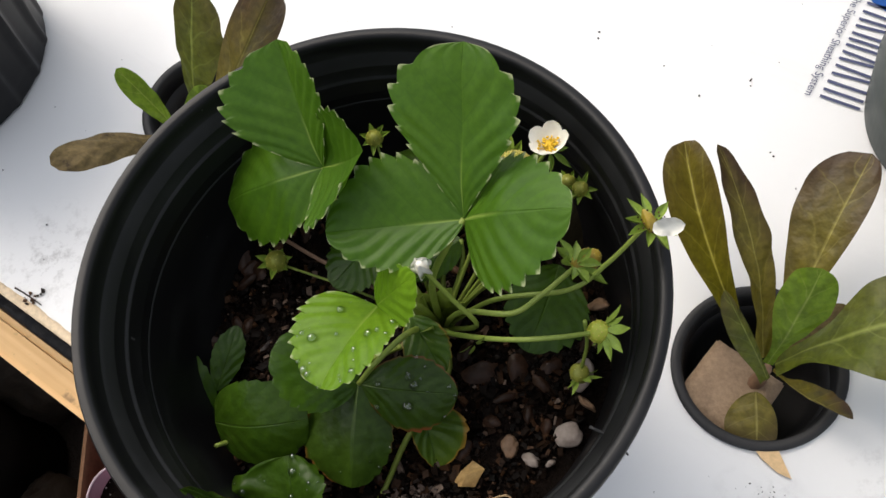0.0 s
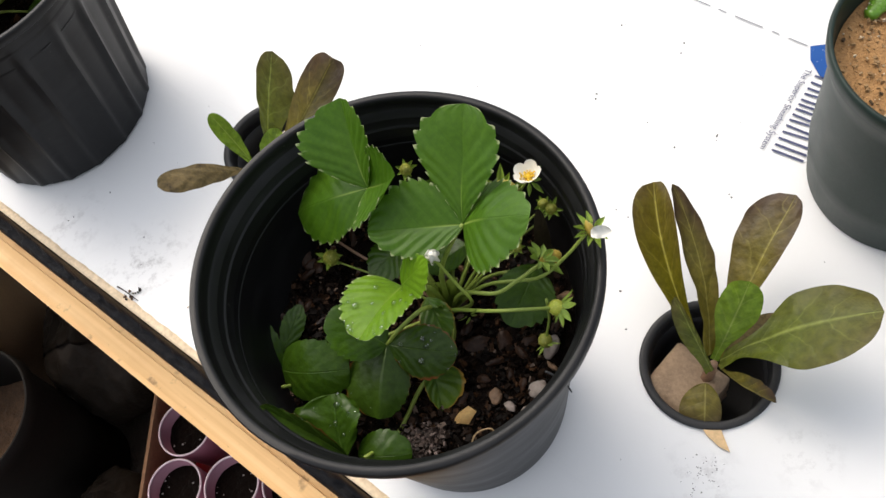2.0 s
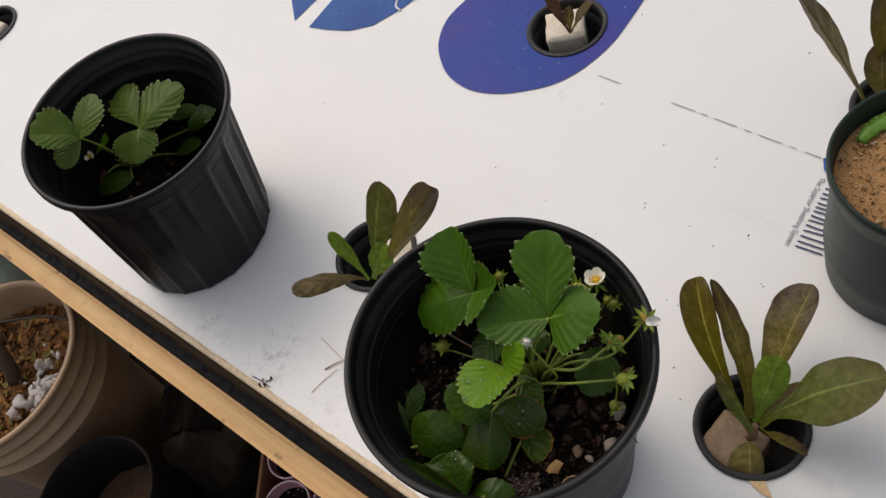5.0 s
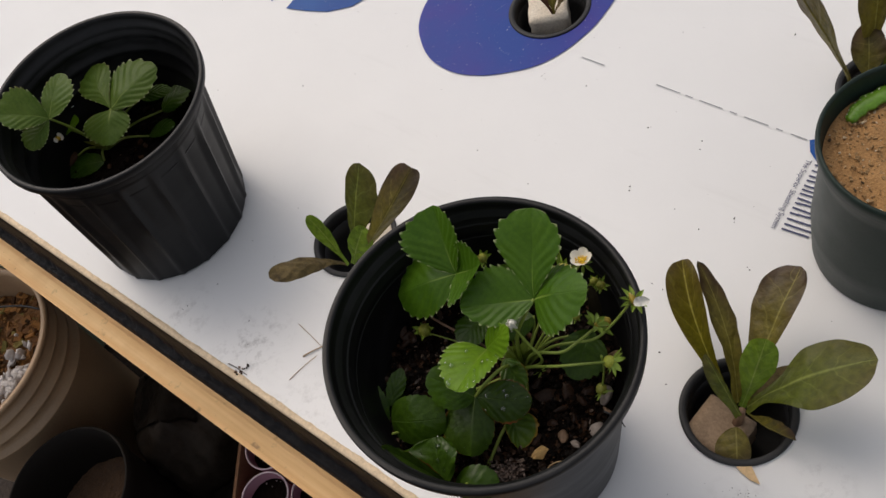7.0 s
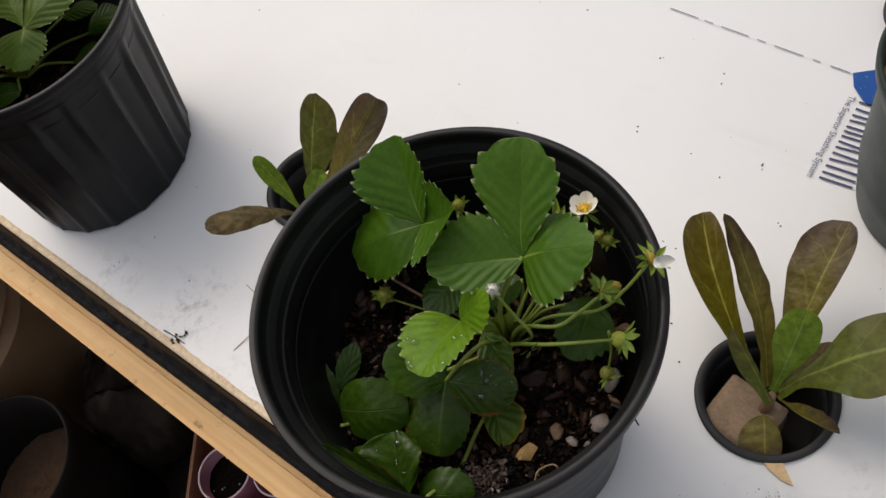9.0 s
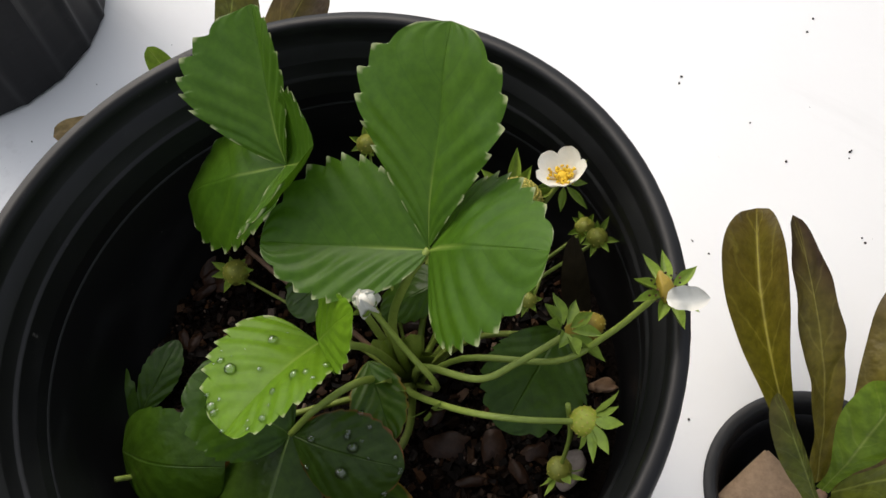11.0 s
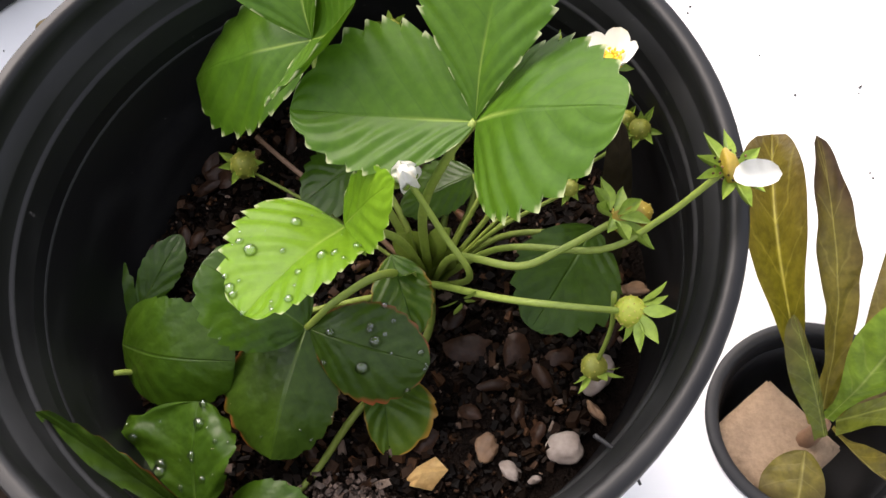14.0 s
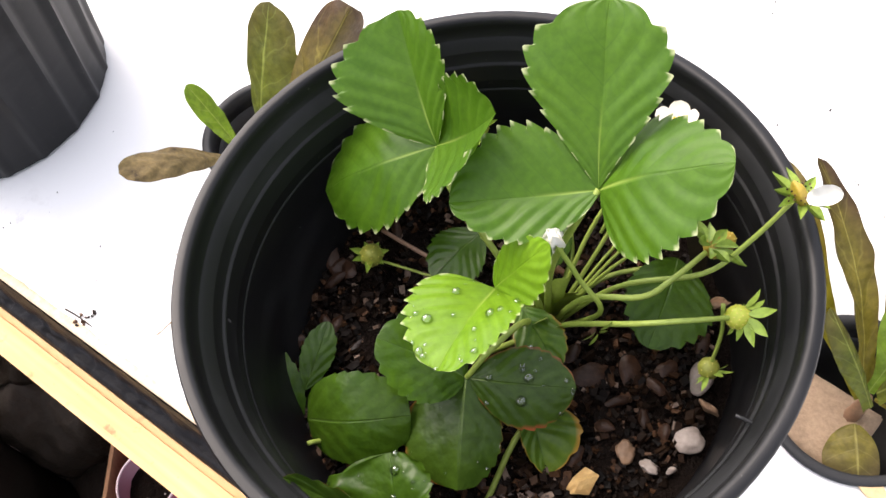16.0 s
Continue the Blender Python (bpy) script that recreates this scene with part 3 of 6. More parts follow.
# ---- printing on the board ----
def print_shape(name, pts, material, label, soft=6, z=0.0012):
    line = [(p.x, p.y) for p in smooth_line([V(x, y, 0) for x, y in pts] + [V(*pts[0], 0)], soft)][:-1] if soft else pts
    bm = bmesh.new()
    vs = [bm.verts.new((x, y, z)) for x, y in line]
    es = [bm.edges.new((vs[k], vs[(k + 1) % len(vs)])) for k in range(len(vs))]
    bmesh.ops.triangle_fill(bm, use_beauty=True, use_dissolve=False, edges=es)
    for f in bm.faces:
        if f.normal.z < 0:
            f.normal_flip()
    return part(name, bm, material, board, label, False)


def lobe():
    """The big rounded lobe: an oval end that widens into a band, cut out round the net pot."""
    side = [(0.157, 0.993), (0.128, 0.969), (0.094, 0.940), (0.077, 0.902), (0.076, 0.866), (0.085, 0.831), (0.109, 0.799), (0.142, 0.780), (0.176, 0.772), (0.210, 0.770), (0.246, 0.780), (0.286, 0.805), (0.319, 0.839), (0.366, 0.895), (0.43, 0.97), (0.40, 1.10), (0.28, 1.10)]
    pts = [(p.x, p.y) for p in smooth_line([V(x, y, 0) for x, y in side + side[:1]], 6)][:-1]
    bm = bmesh.new()
    x, y, r = NETS["far"]
    es = []
    for line in (pts, [(x + r * 0.94 * math.cos(a), y + r * 0.94 * math.sin(a)) for a in [math.tau * k / 48 for k in range(48)]]):
        vs = [bm.verts.new((*p, 0.0012)) for p in line]
        es += [bm.edges.new((vs[k], vs[(k + 1) % len(vs)])) for k in range(len(vs))]
    bmesh.ops.triangle_fill(bm, use_beauty=True, use_dissolve=False, edges=es)
    for f in bm.faces:
        if f.normal.z < 0:
            f.normal_flip()
    return part("printed_lobe", bm, M_VIOLET, board, "large violet-blue printed lobe", False)


lobe()
print_shape("printed_leaf", [(-0.108, 1.010), (-0.077, 0.991), (-0.047, 0.976), (-0.012, 0.972), (0.033, 0.988), (0.080, 1.014), (0.14, 1.05), (0.10, 1.12), (0.0, 1.12), (-0.052, 1.073)], M_BLUE, "blue printed petal shape", 0)
print_shape("printed_wedge", [(-0.136, 1.20), (-0.136, 1.092), (-0.130, 1.034), (-0.087, 1.072), (-0.087, 1.18)], M_BLUE, "blue printed wedge", 0)
print_shape("printed_streak", [(-0.233, 1.139), (-0.175, 1.138), (-0.141, 1.135), (-0.145, 1.19), (-0.21, 1.19)], M_PURPLE, "faded purple printed streak", 0)
print_shape("printed_corner", [(0.456, 0.566), (0.452, 0.552), (0.454, 0.535), (0.463, 0.519), (0.478, 0.506), (0.51, 0.51), (0.50, 0.56)], M_BLUE, "blue printed curve beside the green pot", 0)
bm = bmesh.new()
tube(bm, [(0.056, 1.026, 0.0018), (0.047, 1.035, 0.0018), (0.036, 1.031, 0.0018), (0.039, 1.017, 0.0018), (0.030, 1.011, 0.0018), (0.024, 0.995, 0.0018), (0.030, 0.983, 0.0018)], 0.0017, sides=6)
part("white_squiggle", bm, M_BOARD, board, "thin white scratch across the blue print")
A, B = V(0.263, 0.763), V(0.454, 0.567)
for a, b in ((0.0, 0.115), (0.365, 0.475), (0.497, 0.53), (0.56, 0.66), (0.69, 0.72), (0.75, 0.848), (0.88, 0.905), (0.937, 1.0)):
    d, w = (B - A).normalized(), 0.00060
    p, q, o = A + (B - A) * a, A + (B - A) * b, V(-d.y, d.x) * w
    print_shape("printed_dash", [tuple(p + o), tuple(q + o), tuple(q - o), tuple(p - o)], M_GREY_PRINT, "", 0)

# slogan and a row of plain bars for the mark beside it
LINE = (V(0.3900, 0.4778) - V(0.4460, 0.5443)).normalized()      # the way it reads
UP = V(-LINE.y, LINE.x)
if UP.dot(V(1, -1)) < 0:
    UP = -UP
fc = bpy.data.curves.new("slogan", "FONT")
fc.body, fc.size, fc.extrude = "The Superior Sheathing System", 0.0078, 0.0
tmp = bpy.data.objects.new("slogan_tmp", fc)
scene.collection.objects.link(tmp)
bpy.context.view_layer.update()
me = bpy.data.meshes.new_from_object(tmp.evaluated_get(bpy.context.evaluated_depsgraph_get()))
bpy.data.objects.remove(tmp)
wide = max(v.co.x for v in me.vertices)
fit_w = 0.0868 / wide
for v in me.vertices:
    p = V(0.4460, 0.5443) + LINE * v.co.x * fit_w + UP * v.co.y
    v.co = V(p.x, p.y, 0.0014)
me.materials.append(M_INK)
slogan = new("printed_slogan", me)
slogan.parent = board
for k, (a, lean) in enumerate(((0.0, 0), (0.085, 0.3), (0.165, 0), (0.235, -0.3), (0.31, 0), (0.37, 0), (0.43, 0), (0.50, 0.25), (0.57, -0.25), (0.64, 0.2), (0.72, -0.3), (0.80, 0), (0.88, 0), (0.95, 0))):
    p = V(0.4495, 0.5365) + LINE * (0.0845 * a) + UP * 0.0015
    q = p + UP * 0.026 + LINE * lean * 0.006
    o = LINE * 0.00105
    print_shape("printed_bar", [tuple(p - o), tuple(q - o), tuple(q + o), tuple(p + o)], M_INK, "", 0)

# ---- pots ----
def nursery_pot(name, at, r, h, base, label, material, flutes=0, lean=(0, 0, 0, 0), turn=0.0):
    """A blow-moulded plant pot: rolled lip, stepped collar and tapering wall, fluted below the collar."""
    pot = thing(name, at, label, "plant pot")
    def shape(a, rr, z):
        k = rr
        if flutes and z < h * 0.895 and rr > base + (c1 - base) * z / (h * 0.9) - 0.0006:                   # narrow ribs, wide hollows, rounded at their upper ends
            rib = max(0.0, math.cos((a + turn) * flutes)) ** 3
            deep = min(1.0, (h * 0.895 - z) / (h * 0.16), 0.25 + z / (h * 0.15))
            k -= deep * 0.0046 * (1 - rib)
        return k
    lip = 0.0085
    inner = [(0.0, 0.004), (base - 0.004, 0.004)]
    out = [(base * 0.9, 0.0), (base, 0.003)]
    c1 = base + (r - 0.0095 - base) * 0.92
    out += [(base + (c1 - base) * k, h * 0.90 * k) for k in (0.05, 0.2, 0.4, 0.6, 0.75, 0.82, 0.88, 0.93, 0.97, 1.0)]
    out += [(c1 + 0.0014, h * 0.903), (c1 + 0.0017, h * 0.918), (c1 + 0.0030, h * 0.921), (c1 + 0.0033, h * 0.937), (r - 0.0056, h * 0.940), (r - 0.0050, h - lip - 0.001)]
    out += [(r - 0.0006, h - lip), (r, h - lip + 0.0007), (r + 0.0002, h - 0.0011), (r - 0.0006, h - 0.0001), (r - 0.0030, h)]
    inn = [(r - 0.0042, h - 0.0004), (r - 0.0050, h - 0.0014), (r - 0.0056, h - 0.0035), (r - 0.0064, h - 0.0105), (r - 0.0082, h - 0.0118)]
    for k, d in enumerate((0.0230, 0.0410, 0.0590) if flutes else ()):   # rounded rings inside the collar
        w = r - 0.0090 - 0.0048 * k
        inn += [(w, h - d + 0.0066), (w - 0.0007, h - d + 0.0044), (w - 0.0020, h - d + 0.0022), (w - 0.0028, h - d - 0.0002), (w - 0.0025, h - d - 0.0028), (w - 0.0016, h - d - 0.0052)]
    if not flutes:                                    # a double ledge below the lip, and two rounded ones under it
        inn = inn[:3] + [(r - w, h - d) for w, d in ((0.0060, 0.0090), (0.0064, 0.0094), (0.0079, 0.0111), (0.0083, 0.0117), (0.0097, 0.0133), (0.0100, 0.0139))]
        for w, d, deep in ((0.0106, 0.0196, 0.0014), (0.0125, 0.0338, 0.0010)):
            inn += [(r - w, h - d), (r - w - 0.12 * deep, h - d - 0.0002), (r - w - 0.5 * deep, h - d - 0.0006), (r - w - 0.88 * deep, h - d - 0.0010), (r - w - deep, h - d - 0.0014)]
        inn += [(r - 0.0148, h - 0.0520)]
    thin = 0.0085 if flutes else 0.003
    inn += [(base + (c1 - base) * k / 0.9 - thin, h * k) for k in ((0.66, 0.40) if flutes else (0.60, 0.40))] + [(base - thin, 0.004)]
    bm = bmesh.new()
    seg = max(96, flutes * 14)
    lathe(bm, out + inn, at, seg, shape, closed=False)
    low = [bm.verts.new((at[0] + base * 0.9 * math.cos(math.tau * k / seg), at[1] + base * 0.9 * math.sin(math.tau * k / seg), at[2] + 0.0005)) for k in range(seg)]
    bm.faces.new(low)
    for v in bm.verts:                                # soft pots stand a little askew
        g = max(0.0, (v.co.z - at[2]) / h)
        dx, dy = v.co.x - at[0], v.co.y - at[1]
        v.co = V(v.co.x + g * lean[0], v.co.y + g * lean[1], v.co.z - g * (lean[2] * dx + lean[3] * dy))
    bmesh.ops.recalc_face_normals(bm, faces=bm.faces)
    part("pot_wall", bm, material, pot, sharp=50)
    return pot


def soil_bed(name, parent, at, r, material, bumps=0.004, tilt=(0, 0), seed=1, label=""):
    bm = bmesh.new()
    rows = [[bm.verts.new((at[0], at[1], at[2]))]]
    for i in range(1, 25):
        row = []
        for k in range(84):
            a = math.tau * k / 84
            rr = r * i / 24
            x, y = rr * math.cos(a), rr * math.sin(a)
            z = at[2] + bumps * (noise.noise(V(x * 45, y * 45, seed)) + 0.6 * noise.noise(V(x * 130, y * 130, seed + 4)) + 0.35 * noise.noise(V(x * 340, y * 340, seed + 8))) + tilt[0] * x + tilt[1] * y
            row.append(bm.verts.new((at[0] + x, at[1] + y, z)))
        rows.append(row)
    for k in range(84):
        bm.faces.new((rows[0][0], rows[1][k], rows[1][(k + 1) % 84]))
    for a, b in zip(rows[1:], rows[2:]):
        for k in range(84):
            bm.faces.new((a[k], b[k], b[(k + 1) % 84], a[(k + 1) % 84]))
    return part(name, bm, material, parent, label)


def shard(bm, at, size, flat, rnd):
    """A broken six-sided crumb."""
    turn = Euler((rnd.uniform(-0.5, 0.5), rnd.uniform(-0.5, 0.5), rnd.uniform(0, 6.3))).to_matrix()
    sx, sy, sz = size * rnd.uniform(0.8, 1.5), size * rnd.uniform(0.45, 0.9), size * flat * rnd.uniform(0.5, 1.0)
    c = [bm.verts.new(Vector(at) + turn @ Vector((x * sx * rnd.uniform(0.5, 1.1), y * sy * rnd.uniform(0.5, 1.1), z * sz * rnd.uniform(0.6, 1.1)))) for z in (-1, 1) for x, y in ((-1, -1), (1, -1), (1, 1), (-1, 1))]
    for f in ((3, 2, 1, 0), (4, 5, 6, 7), (0, 1, 5, 4), (1, 2, 6, 5), (2, 3, 7, 6), (3, 0, 4, 7)):
        bm.faces.new([c[k] for k in f])


def scatter(name, at, r, count, size, material, label, category, seed=3, flat=0.5, tilt=(0, 0)):
    """Uncountable crumbs lying on a bed of soil."""
    bm = bmesh.new()
    rnd = random.Random(seed)
    for k in range(count):
        a, d = rnd.uniform(0, math.tau), r * math.sqrt(rnd.random())
        x, y = d * math.cos(a), d * math.sin(a)
        sz = size * (0.35 + 1.4 * rnd.random() ** 3)
        shard(bm, (at[0] + x, at[1] + y, at[2] + tilt[0] * x + tilt[1] * y + sz * 0.2), sz, flat * 1.3, rnd)
    ob = part(name, bm, material, None, label, False)
    return tagged(ob, "", category, "", "stuff")


BIG = V(0.128, 0.3165, 0.0)
BIG_H, BIG_R = 0.2380, 0.1120
pot = nursery_pot("big_nursery_pot", BIG, BIG_R, BIG_H, 0.0755, "large black plastic nursery pot standing on the white board", M_BLACK, lean=(0.0068, -0.0025, 0.082, -0.018))
SOIL_Z, SOIL_TILT = 0.156, (-0.05, -0.01)
soil_bed("potting_soil", pot, V(BIG.x + 0.004, BIG.y - 0.002, SOIL_Z), 0.0925, M_SOIL, 0.005, SOIL_TILT, 1, label="dark wet potting soil with bark")
scatter("soil_crumbs", (BIG.x, BIG.y, SOIL_Z + 0.002), 0.090, 8500, 0.0013, M_CRUMBS, "dark bark chips and crumbs on the wet potting soil", "soil", 3, 0.6, SOIL_TILT)

LEFT = V(-0.2570, 0.6960, 0.0)
LEFT_R, LEFT_H = 0.1185, 0.2070
lpot = nursery_pot("tall_nursery_pot", LEFT, LEFT_R, LEFT_H, 0.0935, "fluted black plastic nursery pot on the white board", M_BLACK, flutes=18, lean=(0.0235, 0.0080, 0.090, -0.050))
soil_bed("potting_soil", lpot, V(LEFT.x + 0.011, LEFT.y + 0.004, 0.098), 0.088, M_SOIL, 0.005, (0, 0), 7, "dark potting soil in shade")
scatter("soil_crumbs", (LEFT.x + 0.011, LEFT.y + 0.004, 0.100), 0.086, 500, 0.0025, M_CRUMBS, "dark soil crumbs in the fluted pot", "soil", 8, 0.6)

RIGHT = V(0.488, 0.430, 0.0)
rpot = thing("green_pot", RIGHT, "smooth dark green plastic pot filled with sandy soil", "plant pot")
bm = bmesh.new()
rr, rh, rb = 0.0795, 0.160, 0.0720
lathe(bm, [(rb * 0.9, 0.0), (rb, 0.002), (rb + 0.004, rh * 0.3), (rr - 0.006, rh * 0.8), (rr - 0.0025, rh - 0.014), (rr - 0.0005, rh - 0.012), (rr, rh - 0.003), (rr - 0.0008, rh - 0.0005), (rr - 0.002, rh), (rr - 0.0036, rh - 0.0008), (rr - 0.0042, rh - 0.003), (rr - 0.006, rh - 0.02), (rr - 0.010, rh - 0.06), (rb - 0.002, 0.004)], RIGHT, 96, None, False)
bm.faces.new([bm.verts.new((RIGHT.x + rb * 0.9 * math.cos(math.tau * k / 48), RIGHT.y + rb * 0.9 * math.sin(math.tau * k / 48), 0.0005)) for k in range(48)])
bmesh.ops.recalc_face_normals(bm, faces=bm.faces)
part("pot_wall", bm, M_GREEN_POT, rpot)
soil_bed("sandy_soil", rpot, V(RIGHT.x, RIGHT.y, 0.136), 0.0725, M_SAND, 0.0025, (0, 0), 17, label="coarse tan sandy soil")
scatter("sand_grit", (RIGHT.x, RIGHT.y, 0.1365), 0.070, 1800, 0.0009, M_SAND_BITS, "loose grit on the sandy soil", "grit", 11, 0.7)


def net_pot(key, label):
    """A slotted growing cup hung in a hole of the board by its flat lip."""
    x, y, r = NETS[key]
    cup = thing("net_pot", (x, y, 0.0), label, "net pot", "net pots in the board")
    bm = bmesh.new()
    lathe(bm, [(r * 0.90, -0.004), (r * 0.93, 0.0006), (r - 0.001, 0.0006), (r, 0.0012), (r - 0.0003, 0.0026), (r - 0.0012, 0.0032), (r * 0.895, 0.0030), (r * 0.875, 0.0018), (r * 0.865, -0.001), (r * 0.84, -0.012), (r * 0.855, -0.012)], (x, y, 0), 64)
    bmesh.ops.recalc_face_normals(bm, faces=bm.faces)
    part("lip", bm, M_BLACK_DULL, cup)
    bm = bmesh.new()
    lathe(bm, [(r * 0.86, -0.010), (r * 0.80, -0.030), (r * 0.70, -0.062), (0.002, -0.064), (0.002, -0.067), (r * 0.73, -0.066), (r * 0.83, -0.030), (r * 0.885, -0.010)], (x, y, 0), 48)
    bmesh.ops.recalc_face_normals(bm, faces=bm.faces)
    part("basket", bm, M_BLACK_DULL, cup)


for k in NETS:
    net_pot(k, "round black net pot sunk in the white board")


def foam_block(at, size, turn, material, label, seed=1):
    bm = bmesh.new()
    bmesh.ops.create_cube(bm, size=1.0)
    bmesh.ops.subdivide_edges(bm, edges=bm.edges, cuts=5, use_grid_fill=True)
    m = Matrix.Translation(at) @ Euler(turn).to_matrix().to_4x4()
    for v in bm.verts:
        q = V(v.co.x * size[0], v.co.y * size[1], v.co.z * size[2])
        q *= 1 + 0.05 * noise.noise(v.co * 4 + V(seed, 0, 0))
        v.co = m @ q
    bmesh.ops.bevel(bm, geom=[e for e in bm.edges if e.calc_face_angle(0) > 1.0], offset=0.0012, segments=2, affect="EDGES")
    ob = part("foam_plug", bm, material, None, label)
    return tagged(ob, "", "foam plug", "foam plugs")


foam_block((0.289, 0.298, -0.026), (0.046, 0.046, 0.04), (0, 0, radians(40)), M_FOAM, "brown-stained foam plug in a net pot", 1)
foam_block((0.240, 0.863, -0.018), (0.048, 0.048, 0.04), (0, 0, radians(-8)), M_FOAM_WHITE, "pale foam plug in a net pot", 2)
foam_block((-0.005, 0.588, -0.02), (0.045, 0.045, 0.04), (0, 0, radians(25)), M_FOAM_WHITE, "pale foam plug in a net pot", 3)
foam_block((0.545, 0.600, -0.022), (0.045, 0.045, 0.04), (0, 0, radians(10)), M_FOAM, "brown foam plug in a net pot", 4)
foam_block((-0.703, 1.262, -0.018), (0.045, 0.045, 0.04), (0, 0, radians(50)), M_FOAM_WHITE, "pale foam plug in a net pot", 5)


# ---- leaves ----
def blade(b, t, l, r, arch=0.08, teeth=9, depth=0.14, rows=None, cols=8, full=0.60, ridge=0.0006, veins=9, cup=0.0, wave=0.0, seed=0.0, curl=0.0, spoon=0.0, bow=0.0, point=2.4):
    """A leaf blade from foot b to tip t, its widest places near l and r. teeth: saw teeth a side; arch: rise of the midrib;
    cup: how far the margins rise; wave: their ruffle; curl: how far the tip bends down."""
    b, t, l, r = (Vector(p) for p in (b, t, l, r))
    axis = t - b
    long = axis.length
    ax = axis.normalized()
    nrm = (r - l).cross(axis)
    if nrm.z < 0:
        nrm = -nrm
    nrm.normalize()
    s0 = min(0.75, max(0.35, ((l - b).dot(ax) + (r - b).dot(ax)) / 2 / long))
    p = math.log(0.5) / math.log(s0)
    across = (r - l) - ax * (r - l).dot(ax)
    across.normalize()
    def mid(s):
        return b + axis * s + across * long * bow * 4 * s * (1 - s) + nrm * long * (arch * 4 * s * (1 - s) - curl * max(0, s - 0.55) ** 2 * 3)
    lv = l - mid(s0)
    rv = r - mid(s0)
    lv -= ax * lv.dot(ax)
    rv -= ax * rv.dot(ax)
    rows = rows or max(28, teeth * 10)
    cols = max(cols, 20) if teeth else cols
    bm = bmesh.new()
    uv, vein = bm.loops.layers.uv.new("UVMap"), bm.loops.layers.uv.new("Vein")
    ribs = max(4, round(teeth * 0.62)) if teeth else veins         # side veins, fewer than the teeth
    slant = 0.4 * ribs if teeth else 0.95
    grid, at = [], {}
    for i in range(rows + 1):
        s = i / rows
        w = max(0.0, math.sin(math.pi * min(1.0, max(0.0, s)) ** p)) ** full
        if spoon:                                     # a narrow stalk below, rounded above
            rise = min(1.0, max(0.0, (s - 0.12) / (s0 - 0.12)))
            w = spoon + (1 - spoon) * rise * rise * (3 - 2 * rise)
            if s > s0:
                w = max(0.0, 1 - ((s - s0) / (1 - s0)) ** point) ** (0.5 if point > 2 else 0.8)
        step = s * (teeth or veins) + 0.35 * noise.noise(V(s * 4.0, seed * 3.1, 0.5))    # teeth of uneven length
        saw = step % 1.0 if teeth else 0.0
        saw = min(saw / 0.70, (1 - saw) / 0.30) ** 0.85 - 0.50 if teeth else 0.0
        row = []
        for j in range(-cols, cols + 1):
            a = abs(j) / cols
            side = lv if j < 0 else rv
            q = mid(s) + side * w * a
            if teeth and a > 0.7 and 0.03 < s < 0.995:
                e = (a - 0.7) / 0.3
                q += (side.normalized() * 0.8 + ax * 0.55) * depth * side.length * saw * e * e * min(1.0, w * 1.6) * min(1.0, max(0.1, (s - 0.16) * 4))
            ph = step * ribs / (teeth or veins) - a * slant
            q += nrm * (ridge * (0.5 - 0.5 * math.cos(math.tau * (ph + 0.5))) * min(1, a * 3) * w + cup * a * a * side.length * w)
            if wave:
                q += nrm * wave * side.length * a * a * w * noise.noise(V(s * 5 + seed, j * 0.1, seed * 2))
            q += nrm * 0.0012 * noise.noise(q * 60 + V(seed, seed, 0))
            v = bm.verts.new(q)
            at[v] = (s, 0.5 + 0.5 * a * (1 if j > 0 else -1)), (step, ph)
            row.append(v)
        grid.append(row)
    for a, c in zip(grid, grid[1:]):
        for k in range(2 * cols):
            f = bm.faces.new((a[k], a[k + 1], c[k + 1], c[k]))
            for lp in f.loops:
                lp[uv].uv, lp[vein].uv = at[lp.vert]
    bm.normal_update()
    if sum(f.normal.dot(nrm) for f in bm.faces) < 0:
        bmesh.ops.reverse_faces(bm, faces=bm.faces)
    return bm


def leaflet(parent, b, t, l, r, material, name="leaflet", label="", **k):
    return part(name, blade(b, t, l, r, **k), material, parent, label)


def stalk(parent, points, r0, r1=None, material=None, name="stalk", label=""):
    return part(name, tube(bmesh.new(), points, r0, r1, 8, 6), material or M_STEM, parent, label)


def drop_on(parent, at, r):
    bm = bmesh.new()
    bmesh.ops.create_uvsphere(bm, u_segments=14, v_segments=8, radius=1.0)
    for v in bm.verts:
        v.co = Vector(at) + V(v.co.x * r, v.co.y * r, v.co.z * r * 0.5 - r * 0.45)
    return part("water_drop", bm, M_WATER, parent, "clear round water drop")


def bead(leaf, parent, count, small, large, seed):
    """Small water drops lying on a leaf's upper face."""
    rnd = random.Random(seed)
    faces = [f for f in leaf.data.polygons if f.area > 1e-9]
    for f in rnd.sample(faces, count):
        n = f.normal if f.normal.z > 0 else -f.normal
        q = V(0, 0, 1).rotation_difference(n)
        r = small + (large - small) * rnd.random() ** 3
        bm = bmesh.new()
        bmesh.ops.create_uvsphere(bm, u_segments=12, v_segments=8, radius=1.0)
        for v in bm.verts:
            v.co = f.center + n * r * 0.12 + q @ V(v.co.x * r, v.co.y * r * 0.9, v.co.z * r * 0.7)
        part("water_drop", bm, M_WATER, parent, "clear round water drop")


